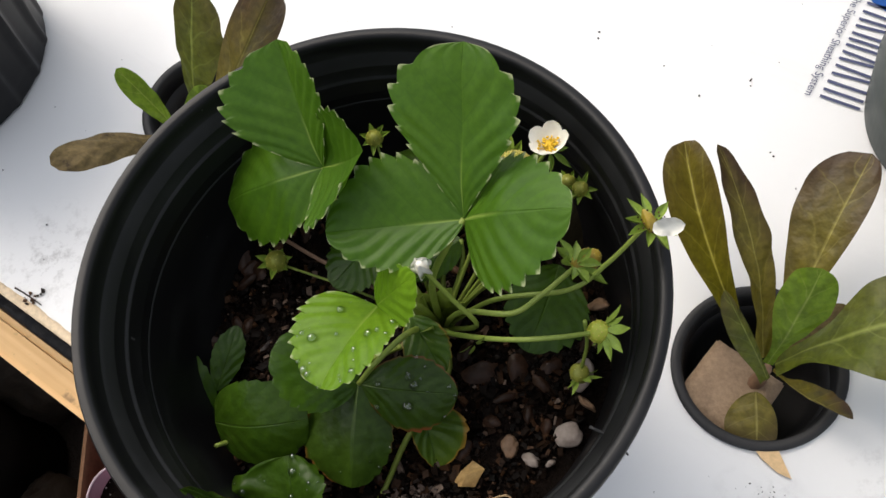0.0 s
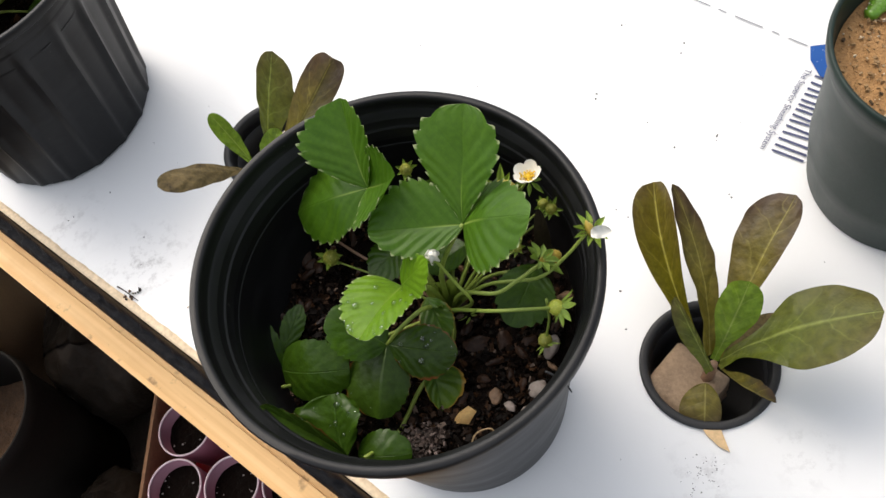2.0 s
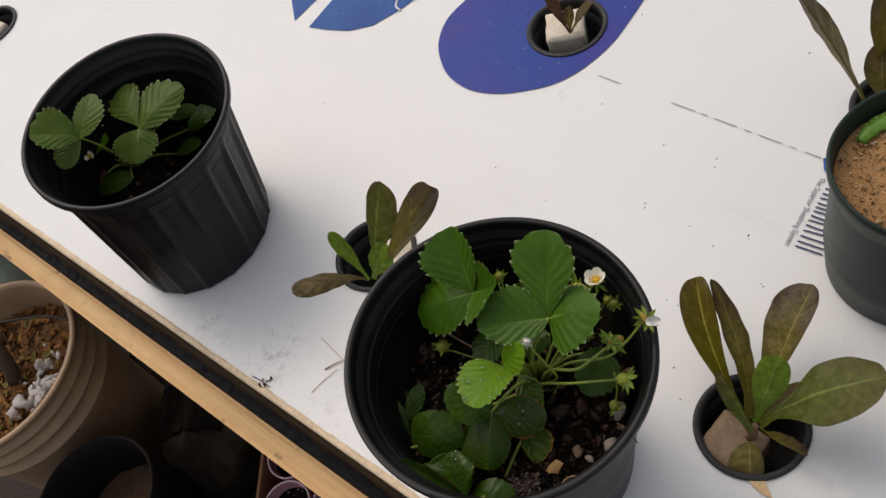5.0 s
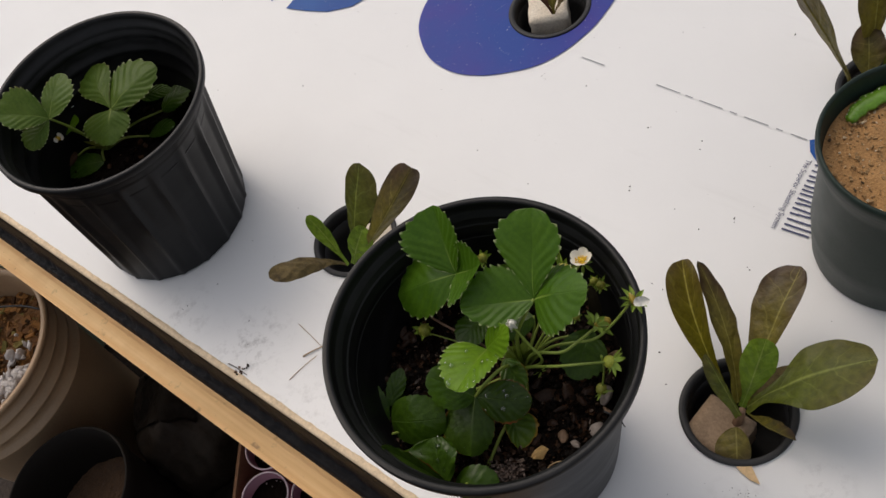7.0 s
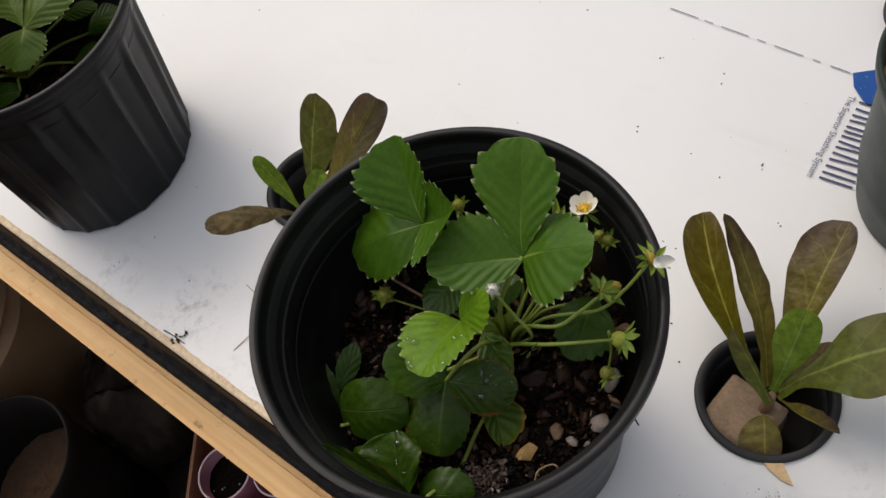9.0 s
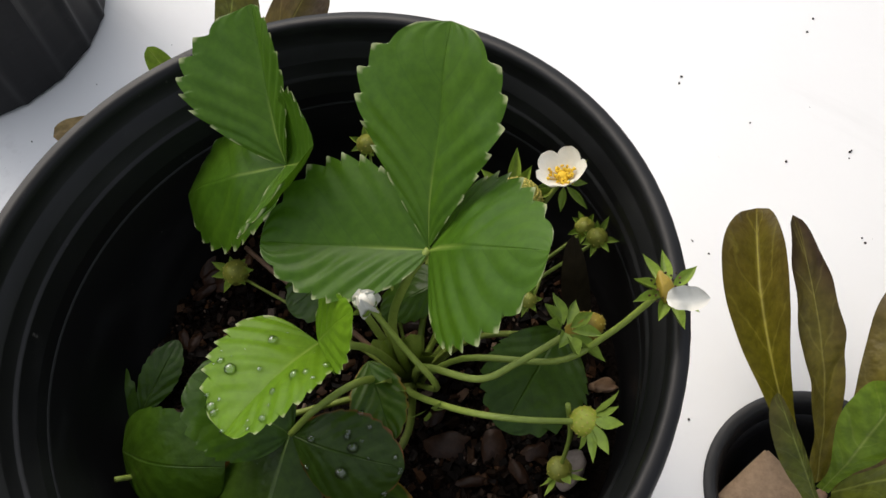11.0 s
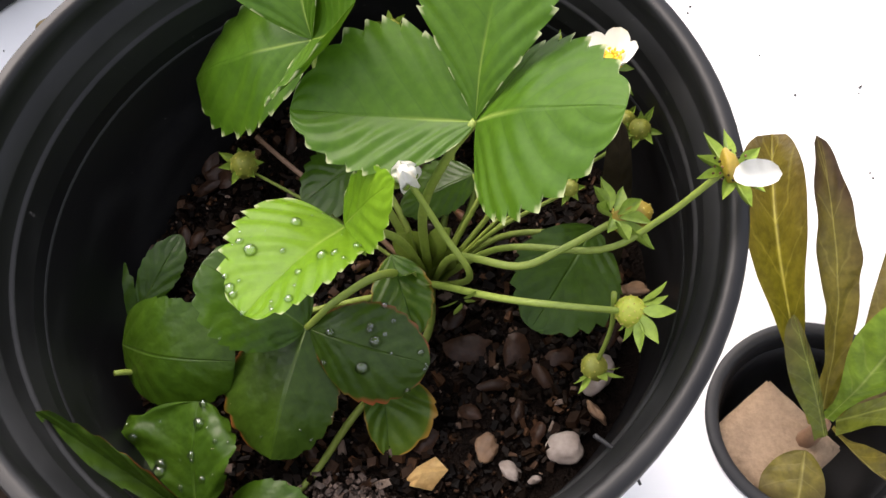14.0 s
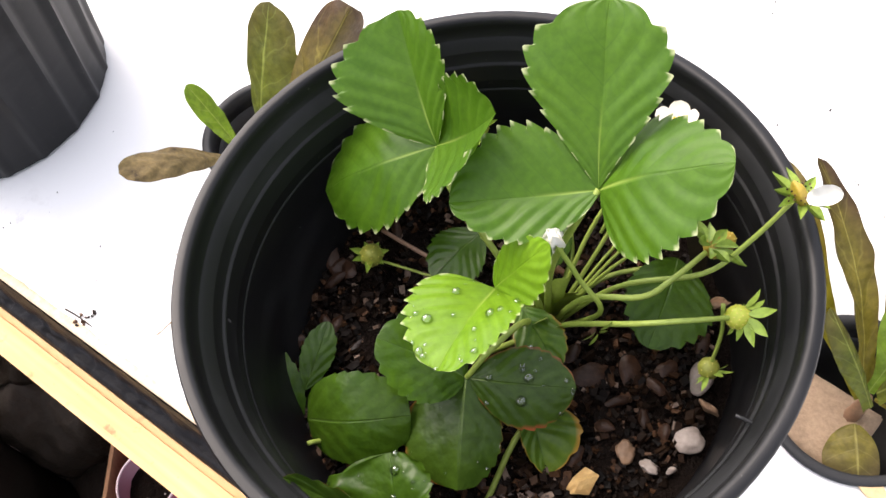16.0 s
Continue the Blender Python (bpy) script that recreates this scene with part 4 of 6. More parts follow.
# ---- the strawberry in the big pot ----
berry_plant = thing("strawberry_plant", (0.150, 0.315, SOIL_Z), "bushy green strawberry plant with flowers and unripe berries", "strawberry plant")
CROWN = V(0.150, 0.315, 0.160)
Ac, Bc, Cc, Dc = V(0.1770, 0.3220, 0.2485), V(0.1240, 0.3660, 0.2340), V(0.1350, 0.3090, 0.2190), V(0.1160, 0.2890, 0.1890)
P = berry_plant
leaflet(P, Ac, (0.1920, 0.3655, 0.2905), (0.1595, 0.3560, 0.2700), (0.2060, 0.3420, 0.2920), G_MAIN, arch=0.03, teeth=9, seed=1, cup=-0.04)
leaflet(P, Ac, (0.1265, 0.3290, 0.2500), (0.1510, 0.3090, 0.2470), (0.1535, 0.3490, 0.2600), G_MAIN, arch=-0.02, teeth=9, seed=2, cup=-0.05)
leaflet(P, Ac, (0.2140, 0.3015, 0.2800), (0.2030, 0.3310, 0.2700), (0.1790, 0.2925, 0.2500), G_MAIN, arch=0.07, teeth=9, seed=3, cup=-0.06)
leaflet(P, Bc, (0.1205, 0.4060, 0.2680), (0.0890, 0.3940, 0.2540), (0.1340, 0.3740, 0.2670), G_MAIN, arch=0.03, teeth=9, seed=4, cup=-0.04)
leaflet(P, Bc, (0.0700, 0.3790, 0.2040), (0.0935, 0.3510, 0.2090), (0.0960, 0.4000, 0.2200), G_MAIN, arch=0.06, teeth=9, seed=5, cup=-0.05, full=0.48)
leaflet(P, Bc, (0.1490, 0.3460, 0.2705), (0.1225, 0.3340, 0.2400), (0.1435, 0.3680, 0.2680), G_MAIN, arch=-0.04, teeth=10, seed=6, cup=0.30)
young_blade = leaflet(P, Cc, (0.1108, 0.2788, 0.2257), (0.1140, 0.3250, 0.2200), (0.1385, 0.2865, 0.2335), G_YOUNG, arch=0.05, teeth=9, seed=7, depth=0.12, full=0.40, cup=-0.05)
leaflet(P, Cc, (0.1575, 0.3040, 0.2510), (0.1440, 0.3150, 0.2390), (0.1460, 0.2940, 0.2300), G_YOUNG, arch=0.03, teeth=8, seed=8)
red_blade = leaflet(P, Dc, (0.1560, 0.2765, 0.1885), (0.1415, 0.2930, 0.1975), (0.1340, 0.2660, 0.1830), G_RED, arch=0.08, teeth=9, depth=0.07, ridge=0.0002, seed=9, cup=-0.08, label="old dark leaflet with a scorched red edge")
old_blade = leaflet(P, Dc, (0.1050, 0.2500, 0.1780), (0.0860, 0.2755, 0.1800), (0.1250, 0.2675, 0.1790), G_RED, arch=0.08, teeth=9, depth=0.07, ridge=0.0002, seed=10, cup=-0.06, full=0.5, label="old dark leaflet with a browned edge")
leaflet(P, Dc, (0.0865, 0.3040, 0.2080), (0.0980, 0.2770, 0.2060), (0.1090, 0.3130, 0.2020), G_OLD, arch=0.06, teeth=9, depth=0.10, ridge=0.0002, seed=11, full=0.5)
leaflet(P, (0.142, 0.313, 0.190), (0.151, 0.286, 0.186), (0.137, 0.296, 0.190), (0.156, 0.301, 0.190), G_YELLOW, arch=0.05, teeth=8, depth=0.10, seed=12, label="leaflet turning yellow-green")
leaflet(P, (0.0500, 0.2875, 0.1830), (0.0920, 0.2800, 0.1850), (0.0730, 0.2965, 0.1985), (0.0660, 0.2665, 0.1790), G_OLD, arch=0.16, teeth=8, depth=0.07, ridge=0.0002, seed=13, cup=-0.12, full=0.34)
leaflet(P, (0.0330, 0.2885, 0.1580), (0.0300, 0.3285, 0.1760), (0.0235, 0.3090, 0.1720), (0.0450, 0.3050, 0.1680), G_OLD, arch=0.08, teeth=8, depth=0.08, ridge=0.0002, seed=14)
leaflet(P, (0.0450, 0.3060, 0.1680), (0.0590, 0.3325, 0.1740), (0.0475, 0.3230, 0.1760), (0.0585, 0.3170, 0.1690), G_OLD, arch=0.05, teeth=7, depth=0.10, ridge=0.0002, seed=15)
wet_blade = leaflet(P, (0.0830, 0.2310, 0.1740), (0.0830, 0.2660, 0.1880), (0.0520, 0.2600, 0.1800), (0.0970, 0.2480, 0.1870), G_OLD, arch=0.08, teeth=9, depth=0.09, ridge=0.0002, seed=16, wave=0.25, full=0.5)
leaflet(P, (0.0880, 0.2300, 0.1850), (0.0530, 0.2530, 0.2240), (0.0650, 0.2340, 0.2190), (0.0740, 0.2450, 0.2130), G_RED, arch=0.05, teeth=7, depth=0.26, seed=17, wave=0.55, full=0.40, label="ragged leaflet with yellow, eaten edges")
leaflet(P, (0.0890, 0.2340, 0.1700), (0.1210, 0.2290, 0.1720), (0.1060, 0.2430, 0.1800), (0.1040, 0.2200, 0.1690), G_OLD, arch=0.14, teeth=6, depth=0.07, ridge=0.0002, seed=18, cup=-0.15, full=0.45)
leaflet(P, (0.1370, 0.2800, 0.1690), (0.1380, 0.2550, 0.1580), (0.1310, 0.2690, 0.1690), (0.1550, 0.2665, 0.1680), G_YELLOW, arch=0.05, teeth=5, depth=0.08, seed=19, label="small yellowed leaflet low on the soil")
leaflet(P, (0.207, 0.324, 0.182), (0.186, 0.290, 0.180), (0.182, 0.310, 0.190), (0.214, 0.299, 0.178), G_OLD, arch=0.08, teeth=10, depth=0.13, ridge=0.0002, seed=20)
leaflet(P, (0.168, 0.345, 0.184), (0.142, 0.334, 0.180), (0.158, 0.332, 0.180), (0.152, 0.352, 0.182), G_OLD, arch=0.06, teeth=9, depth=0.13, ridge=0.0002, seed=21)
leaflet(P, (0.132, 0.352, 0.188), (0.108, 0.337, 0.184), (0.124, 0.332, 0.184), (0.114, 0.356, 0.188), G_OLD, arch=0.06, teeth=9, depth=0.13, ridge=0.0002, seed=22)
leaflet(P, (0.160, 0.364, 0.186), (0.147, 0.394, 0.186), (0.139, 0.376, 0.188), (0.169, 0.382, 0.186), G_OLD, arch=0.06, teeth=9, depth=0.13, ridge=0.0002, seed=23)
# petioles
stalk(P, [CROWN, (0.156, 0.316, 0.21), (0.168, 0.318, 0.238), Ac], 0.0016, 0.0012)
stalk(P, [CROWN, (0.135, 0.338, 0.20), (0.124, 0.357, 0.222), Bc], 0.0015, 0.0011)
stalk(P, [CROWN, (0.148, 0.312, 0.20), (0.141, 0.309, 0.216), Cc], 0.0015, 0.0011)
stalk(P, [CROWN, (0.142, 0.305, 0.193), (0.128, 0.295, 0.197), Dc], 0.0015, 0.0011)
stalk(P, [CROWN, (0.150, 0.290, 0.170), (0.128, 0.268, 0.166), (0.110, 0.245, 0.160), (0.096, 0.229, 0.180)], 0.0015, 0.0011, M_STEM)
stalk(P, [CROWN, (0.10, 0.30, 0.17), (0.06, 0.282, 0.176), (0.05, 0.277, 0.184)], 0.0014, 0.001, M_STEM)
stalk(P, [CROWN, (0.125, 0.335, 0.176), (0.104, 0.350, 0.186), (0.090, 0.362, 0.19)], 0.0011, 0.0009, M_STEM_RED)
stalk(P, [CROWN, (0.175, 0.325, 0.175), (0.204, 0.322, 0.182)], 0.0014, 0.001)
stalk(P, [CROWN, (0.165, 0.335, 0.176), (0.168, 0.345, 0.184)], 0.0014, 0.001)
stalk(P, [CROWN, (0.141, 0.335, 0.18), (0.131, 0.350, 0.187)], 0.0014, 0.001)
stalk(P, [CROWN, (0.158, 0.345, 0.176), (0.160, 0.364, 0.186)], 0.0014, 0.001)


def sepals(parent, at, look_to, n, size, material=None, spread=0.9, seed=0):
    """A green star of pointed bracts round a flower or fruit, opening towards look_to."""
    d = (Vector(look_to) - Vector(at)).normalized()
    side = d.orthogonal().normalized()
    up = d.cross(side)
    rnd = random.Random(seed)
    for k in range(n):
        a = math.tau * (k + rnd.uniform(-0.2, 0.2)) / n
        o = (side * math.cos(a) + up * math.sin(a))
        tip = Vector(at) + (o * spread + d * (1 - spread) + V(0, 0, rnd.uniform(-0.2, 0.2))) * size * rnd.uniform(0.75, 1.15)
        w = d.cross(o) * size * 0.125
        m = (Vector(at) + tip) / 2 + d * size * 0.06
        part("sepal", blade(Vector(at) + o * size * 0.1, tip, m - w, m + w, arch=-0.10, teeth=0, rows=10, cols=2, full=1.15, ridge=0, veins=1, cup=0.25, seed=k), material or M_SEPAL, parent)


def fruit(parent, at, r, d, material=None, seeds=60, name="unripe_berry", stretch=1.1):
    """A seedy green fruit pointing along d."""
    d = Vector(d).normalized()
    q = V(0, 0, 1).rotation_difference(d)
    bm = bmesh.new()
    bmesh.ops.create_uvsphere(bm, u_segments=20, v_segments=12, radius=1.0)
    for v in bm.verts:
        k = 1 - 0.22 * max(0, v.co.z)
        v.co = Vector(at) + q @ V(v.co.x * r * k, v.co.y * r * k, v.co.z * r * stretch)
    body = part(name, bm, material or M_BERRY, parent)
    bm = bmesh.new()
    for k in range(seeds):
        z = 1 - 2 * (k + 0.5) / seeds
        a = k * 2.39996
        c = math.sqrt(1 - z * z)
        kk = 1 - 0.22 * max(0, z)
        p = Vector(at) + q @ V(c * math.cos(a) * r * kk, c * math.sin(a) * r * kk, z * r * stretch)
        lump(bm, p, r * 0.062, 0.1, 1.3, k, 1)
    part("seed_coat", bm, M_SEED, body, "pale yellow seeds")
    return body


def flower(parent, at, d, r, petals=5, skip=(), cupped=0.35):
    """An open five-petalled flower facing d."""
    d = Vector(d).normalized()
    side = d.orthogonal().normalized()
    up = d.cross(side)
    at = Vector(at)
    for k in range(petals):
        if k in skip:
            continue
        a = math.tau * k / petals + 0.3
        o = side * math.cos(a) + up * math.sin(a)
        w = d.cross(o) * r * 0.50
        b = at + o * r * 0.22
        t = at + o * r + d * r * cupped
        m = b + (t - b) * 0.6 - d * r * 0.06
        part("petal", blade(b, t, m - w, m + w, arch=-0.08, teeth=0, rows=14, cols=5, full=0.42, ridge=0, veins=1, cup=0.22, seed=k + 3), M_PETAL, parent, "rounded white petal")
    bm = bmesh.new()
    rnd = random.Random(4)
    lump(bm, at + d * r * 0.1, r * 0.26, 0.1, 0.9, 1, 2)
    for k in range(44):
        a = rnd.uniform(0, math.tau)
        o = side * math.cos(a) + up * math.sin(a)
        h = rnd.uniform(0.12, 0.46)
        tip = at + o * r * h * 1.25 + d * r * rnd.uniform(0.2, 0.34)
        tube(bm, [at + o * r * 0.2, tip], r * 0.018, r * 0.014, 5, 1)
        lump(bm, tip, r * 0.068, 0.2, 1.2, k, 1)
    part("stamen_cluster", bm, M_POLLEN, parent, "yellow stamens and centre")


# open flower, with a green berry beside it
FL = V(0.2135, 0.3567, 0.2240)
TO_EYE = V(0.12, -0.30, 0.95)
flower(P, FL, V(-0.06, 0.10, 0.98), 0.0082, skip=(), cupped=0.78)
sepals(P, FL - V(0, 0, 0.003), FL + TO_EYE, 7, 0.0105, seed=1)
stalk(P, [CROWN, (0.178, 0.335, 0.185), (0.198, 0.350, 0.205), FL - V(0.001, -0.001, 0.003)], 0.0010, 0.0008)
BR = V(0.1979, 0.3528, 0.2186)
fruit(P, BR, 0.0082, V(0.1, -0.35, 0.9), seeds=300, stretch=0.95)
sepals(P, BR + V(-0.002, 0.003, -0.004), BR + V(0.1, -0.35, 0.9), 9, 0.0175, seed=2)
stalk(P, [(0.178, 0.331, 0.203), (0.188, 0.338, 0.214), (0.202, 0.338, 0.214), (0.2035, 0.330, 0.210), (0.199, 0.318, 0.211)], 0.0007, 0.0006)
stalk(P, [CROWN, (0.175, 0.340, 0.19), BR - V(0, 0, 0.006)], 0.0010, 0.0009)
# spent flower over the rim, one petal left
B1 = V(0.2395, 0.3070, 0.2420)
BC = B1 + V(0.0012, 0.0003, -0.0025)
sepals(P, BC, BC + V(0.35, 0.2, 0.9), 9, 0.0135, seed=5)
bm = bmesh.new()
lump(bm, BC + V(-0.0006, 0.0008, 0.0022), 0.0054, 0.3, 0.38, 2, 3)
part("flower_centre", bm, M_FRUIT, P, "browning yellow flower centre")
bm = bmesh.new()
for k in range(26):
    a, q = k * 2.39996, 0.0052 * math.sqrt((k + 4) / 30)
    lump(bm, BC + V(q * math.cos(a), q * math.sin(a), 0.0046 - 45 * q * q), 0.00042, 0.3, 1, k, 1)
part("stamen_ring", bm, M_BARK, P, "ring of dry brown stamens")
leaflet(P, B1 + V(0.0005, -0.004, 0.004), B1 + V(0.0110, -0.006, 0.007), B1 + V(0.006, -0.0025, 0.009), B1 + V(0.005, -0.0080, 0.005), M_PETAL, "petal", "single folded white petal", teeth=0, rows=16, cols=5, ridge=0, full=0.42, cup=0.35, wave=0.9, seed=7)
stalk(P, [CROWN, (0.178, 0.306, 0.205), (0.208, 0.300, 0.214), (0.224, 0.303, 0.225), B1 - V(0.001, 0, 0.001)], 0.0011, 0.0009)
# two forming fruits with star-like sepals
S1 = V(0.2110, 0.3070, 0.2160)
fruit(P, S1 + V(0.006, 0.003, -0.002), 0.0050, V(0.9, 0.3, 0.1), M_FRUIT, 60, "forming_berry", 1.25)
sepals(P, S1 + V(0.001, 0.000, 0.0045), S1 + V(0.65, 0.10, 0.80), 9, 0.0158, seed=8, spread=0.74)
stalk(P, [CROWN, (0.165, 0.304, 0.205), (0.185, 0.295, 0.216), (0.197, 0.299, 0.217), S1], 0.0012, 0.0010)
S2 = V(0.2155, 0.2820, 0.2120)
fruit(P, S2, 0.0044, V(0.5, -0.2, 0.2), M_LIME, 70, "forming_berry")
sepals(P, S2 + V(0.001, 0, 0.002), S2 + V(0.6, -0.3, -0.6), 9, 0.0155, seed=9, spread=0.72)
stalk(P, [CROWN, (0.160, 0.298, 0.198), (0.180, 0.286, 0.215), (0.198, 0.281, 0.220), S2], 0.0012, 0.0009)
S3 = V(0.2050, 0.2750, 0.1860)
fruit(P, S3, 0.004, V(0.2, -0.5, -0.6), M_BERRY, 24, "forming_berry")
sepals(P, S3, S3 + V(0.2, -0.7, -0.5), 7, 0.012, seed=12, spread=0.7)
stalk(P, [(0.211, 0.286, 0.216), (0.210, 0.281, 0.202), S3], 0.0008, 0.0007)
# white bud over the young leaf
WB = V(0.1588, 0.3085, 0.2440)
for k in range(5):
    a = math.tau * k / 5
    o = V(math.cos(a), math.sin(a), 0)
    leaflet(P, WB + o * 0.001 - V(0, 0, 0.003), WB + o * 0.0014 + V(-0.001, 0.001, 0.0055), WB + o * 0.0034 + V(-o.y, o.x, 0) * 0.0026, WB + o * 0.0034 - V(-o.y, o.x, 0) * 0.0026, M_PETAL, "petal", "folded white petal", teeth=0, rows=8, cols=3, ridge=0, full=0.5)
bm = bmesh.new()
lump(bm, WB + V(-0.0004, 0.0004, 0.0016), 0.0030, 0.25, 1.2, 9, 2)
part("closed_petals", bm, M_PETAL, P, "closed white petals of the bud")
sepals(P, WB - V(0, 0, 0.002), WB + V(-0.3, 0.3, 0.9), 6, 0.008, seed=14, spread=0.6)
stalk(P, [CROWN, (0.170, 0.297, 0.205), (0.165, 0.302, 0.225), WB], 0.0011, 0.0009)
sepals(P, V(0.168, 0.290, 0.205), V(0.3, -0.2, 0.1), 4, 0.010, seed=15)
# small green bud among the stalks, and buds against the far wall
for at, r, sd in ((V(0.200, 0.321, 0.213), 0.0028, 20), (V(0.140, 0.394, 0.203), 0.004, 21), (V(0.082, 0.357, 0.180), 0.0052, 22), (V(0.222, 0.345, 0.205), 0.0035, 23), (V(0.218, 0.352, 0.200), 0.0035, 24)):
    fruit(P, at, r, V(0.1, -0.3, 0.9), M_BERRY, 24, "small_bud")
    sepals(P, at - V(0, 0, r * 0.2), at + V(0.1, -0.3, 0.9), 7, r * 2.5, seed=sd, spread=0.72)
    stalk(P, [CROWN, (CROWN + at) / 2 + V(0, 0, 0.006), at - V(0, 0, r * 0.6)], 0.0008, 0.0006)
# upright brown stipule by the far wall
leaflet(P, (0.213, 0.312, 0.172), (0.2155, 0.337, 0.222), (0.2095, 0.326, 0.202), (0.2185, 0.326, 0.202), G_DEAD, "dry_leaf", "narrow dark dead leaf standing by the wall", arch=0.02, teeth=0, full=0.5)
# papery bracts at the crown
for k in range(9):
    a = k * 2.4
    o = V(math.cos(a), math.sin(a), 0)
    leaflet(P, CROWN + o * 0.003, CROWN + o * 0.010 + V(0.006, -0.004, 0.034 + 0.006 * math.sin(k * 3)), CROWN + o * 0.008 + V(-0.004, 0, 0.02), CROWN + o * 0.008 + V(0.004, 0, 0.02), M_STEM, "bract", "", teeth=0, rows=8, cols=2, ridge=0)
# water drops on the young and the old leaflets
bead(young_blade, P, 30, 0.0004, 0.0022, 6)
bead(red_blade, P, 16, 0.0007, 0.0030, 11)
bead(old_blade, P, 7, 0.0004, 0.0014, 14)
bead(wet_blade, P, 30, 0.0005, 0.0028, 9)
# bark, stones and a husk on the soil
for k, (x, y, z, size, f, mt, lb) in enumerate((
        (0.1950, 0.2580, 0.156, 0.0072, 0.45, M_STONE, "pale oval pebble on the potting soil"), (0.2060, 0.2820, 0.157, 0.0088, 0.5, M_STONE, "pinkish pale pebble against the pot wall"),
        (0.2050, 0.2690, 0.158, 0.0052, 0.6, M_TAN_STONE, "tan stone against the pot wall"), (0.2190, 0.3080, 0.166, 0.0050, 0.5, M_TAN_STONE, "small tan stone by the pot wall"),
        (0.170, 0.258, 0.158, 0.0052, 0.6, M_TAN_STONE, "pinkish stone chip on the soil"), (0.177, 0.251, 0.157, 0.0050, 0.5, M_STONE, "grey stone chip on the soil"),
        (0.185, 0.248, 0.157, 0.0026, 0.6, M_STONE, "tiny white pebble on the soil"), (0.043, 0.353, 0.158, 0.0065, 0.5, M_TAN_STONE, "tan stone in the shade of the pot"))):
    bm = bmesh.new()
    lump(bm, (x, y, z), size * 0.85, 0.35 if mt is M_STONE else 0.7, f * (0.9 if mt is M_STONE else 0.6), k * 1.37, 3)
    tagged(part("pebble", bm, mt, None, lb), "", "pebble", "stones on the soil")


def bark_chip(x, y, z, long, wide, turn, seed, label):
    """A flat torn piece of bark, thicker in the middle."""
    rnd = random.Random(seed)
    bm = bmesh.new()
    c, q = math.cos(turn), math.sin(turn)
    tip_x, tip_y = rnd.uniform(-0.25, 0.25), rnd.uniform(-0.25, 0.25)
    n, rings = 14, []
    for g, dz in ((0.3, -0.6), (1.0, -0.3), (1.04, 0.1), (0.72, 0.7), (0.3, 1.0)):
        ring = []
        for k in range(n):
            a = math.tau * k / n
            e = 1 + 0.34 * noise.noise(V(math.cos(a) * 1.7, math.sin(a) * 1.7, seed * 3.1)) + 0.12 * noise.noise(V(math.cos(a) * 6, math.sin(a) * 6, seed))
            px, py = long * 0.5 * g * e * math.cos(a), wide * 0.5 * g * e * math.sin(a)
            pz = 0.0016 * dz + tip_x * px + tip_y * py + 0.0006 * noise.noise(V(px * 500, py * 500, seed))
            ring.append(bm.verts.new((x + c * px - q * py, y + q * px + c * py, z + pz)))
        rings.append(ring)
    for a, b in zip(rings, rings[1:]):
        for k in range(n):
            bm.faces.new((a[k], a[(k + 1) % n], b[(k + 1) % n], b[k]))
    bm.faces.new(rings[0][::-1])
    bm.faces.new(rings[-1])
    return tagged(part("bark_chip", bm, M_BARK, None, label, True, 40), "", "bark chip", "bark chips on the soil")


for k, (x, y, l, w, tn) in enumerate(((0.163, 0.292, 0.017, 0.009, 0.1), (0.179, 0.291, 0.013, 0.008, 1.3), (0.180, 0.270, 0.008, 0.0045, 1.4), (0.035, 0.345, 0.012, 0.005, 1.5), (0.059, 0.371, 0.013, 0.008, 1.2), (0.060, 0.358, 0.012, 0.004, 0.5),
                                      (0.067, 0.362, 0.010, 0.006, 1.9), (0.038, 0.331, 0.012, 0.007, 0.3), (0.158, 0.303, 0.010, 0.006, 0.7), (0.188, 0.282, 0.010, 0.005, 2.2), (0.194, 0.289, 0.009, 0.006, 0.3), (0.150, 0.260, 0.010, 0.006, 0.9), (0.164, 0.270, 0.009, 0.005, 2.6), (0.172, 0.279, 0.010, 0.004, 0.2), (0.186, 0.263, 0.007, 0.005, 1.0))):
    bark_chip(x, y, 0.1595 - 0.05 * (x - 0.128), l, w, tn, k + 1, "reddish brown bark chip on the wet soil")
rnd = random.Random(31)
for k in range(34):
    a, d = rnd.uniform(0, math.tau), 0.086 * math.sqrt(rnd.random())
    x, y = BIG.x + d * math.cos(a), BIG.y + d * math.sin(a)
    bark_chip(x, y, 0.1588 - 0.05 * (x - 0.128), rnd.uniform(0.005, 0.011), rnd.uniform(0.003, 0.006), rnd.uniform(0, 3.1), k + 40, "small dark bark chip on the wet soil")
bm = tube(bmesh.new(), [(0.152, 0.230, 0.161), (0.157, 0.236, 0.166), (0.166, 0.237, 0.167), (0.167, 0.231, 0.165), (0.160, 0.229, 0.162)], 0.0006, 0.0004, 6)
tagged(part("dry_root", bm, M_DRY, None, "looped pale dry root on the soil"), "", "root")
bm = bmesh.new()
hv = [bm.verts.new(V(0.1500, 0.2490, 0.158) + V(*p) * 0.00078) for p in ((-10, -3, 0), (-3, 3, 3), (0, 0, 6), (10, 2, 2.5), (3, -6, 0.5), (-4, -5, 3), (4, 8, 0))]
for f in ((0, 5, 2), (0, 2, 1), (2, 3, 6), (1, 2, 6), (2, 5, 4), (2, 4, 3)):
    bm.faces.new([hv[k] for k in f])
bmesh.ops.subdivide_edges(bm, edges=bm.edges, cuts=2, use_grid_fill=True)
for v in bm.verts:
    v.co += V(0, 0, 0.0007) * noise.noise(v.co * 700)
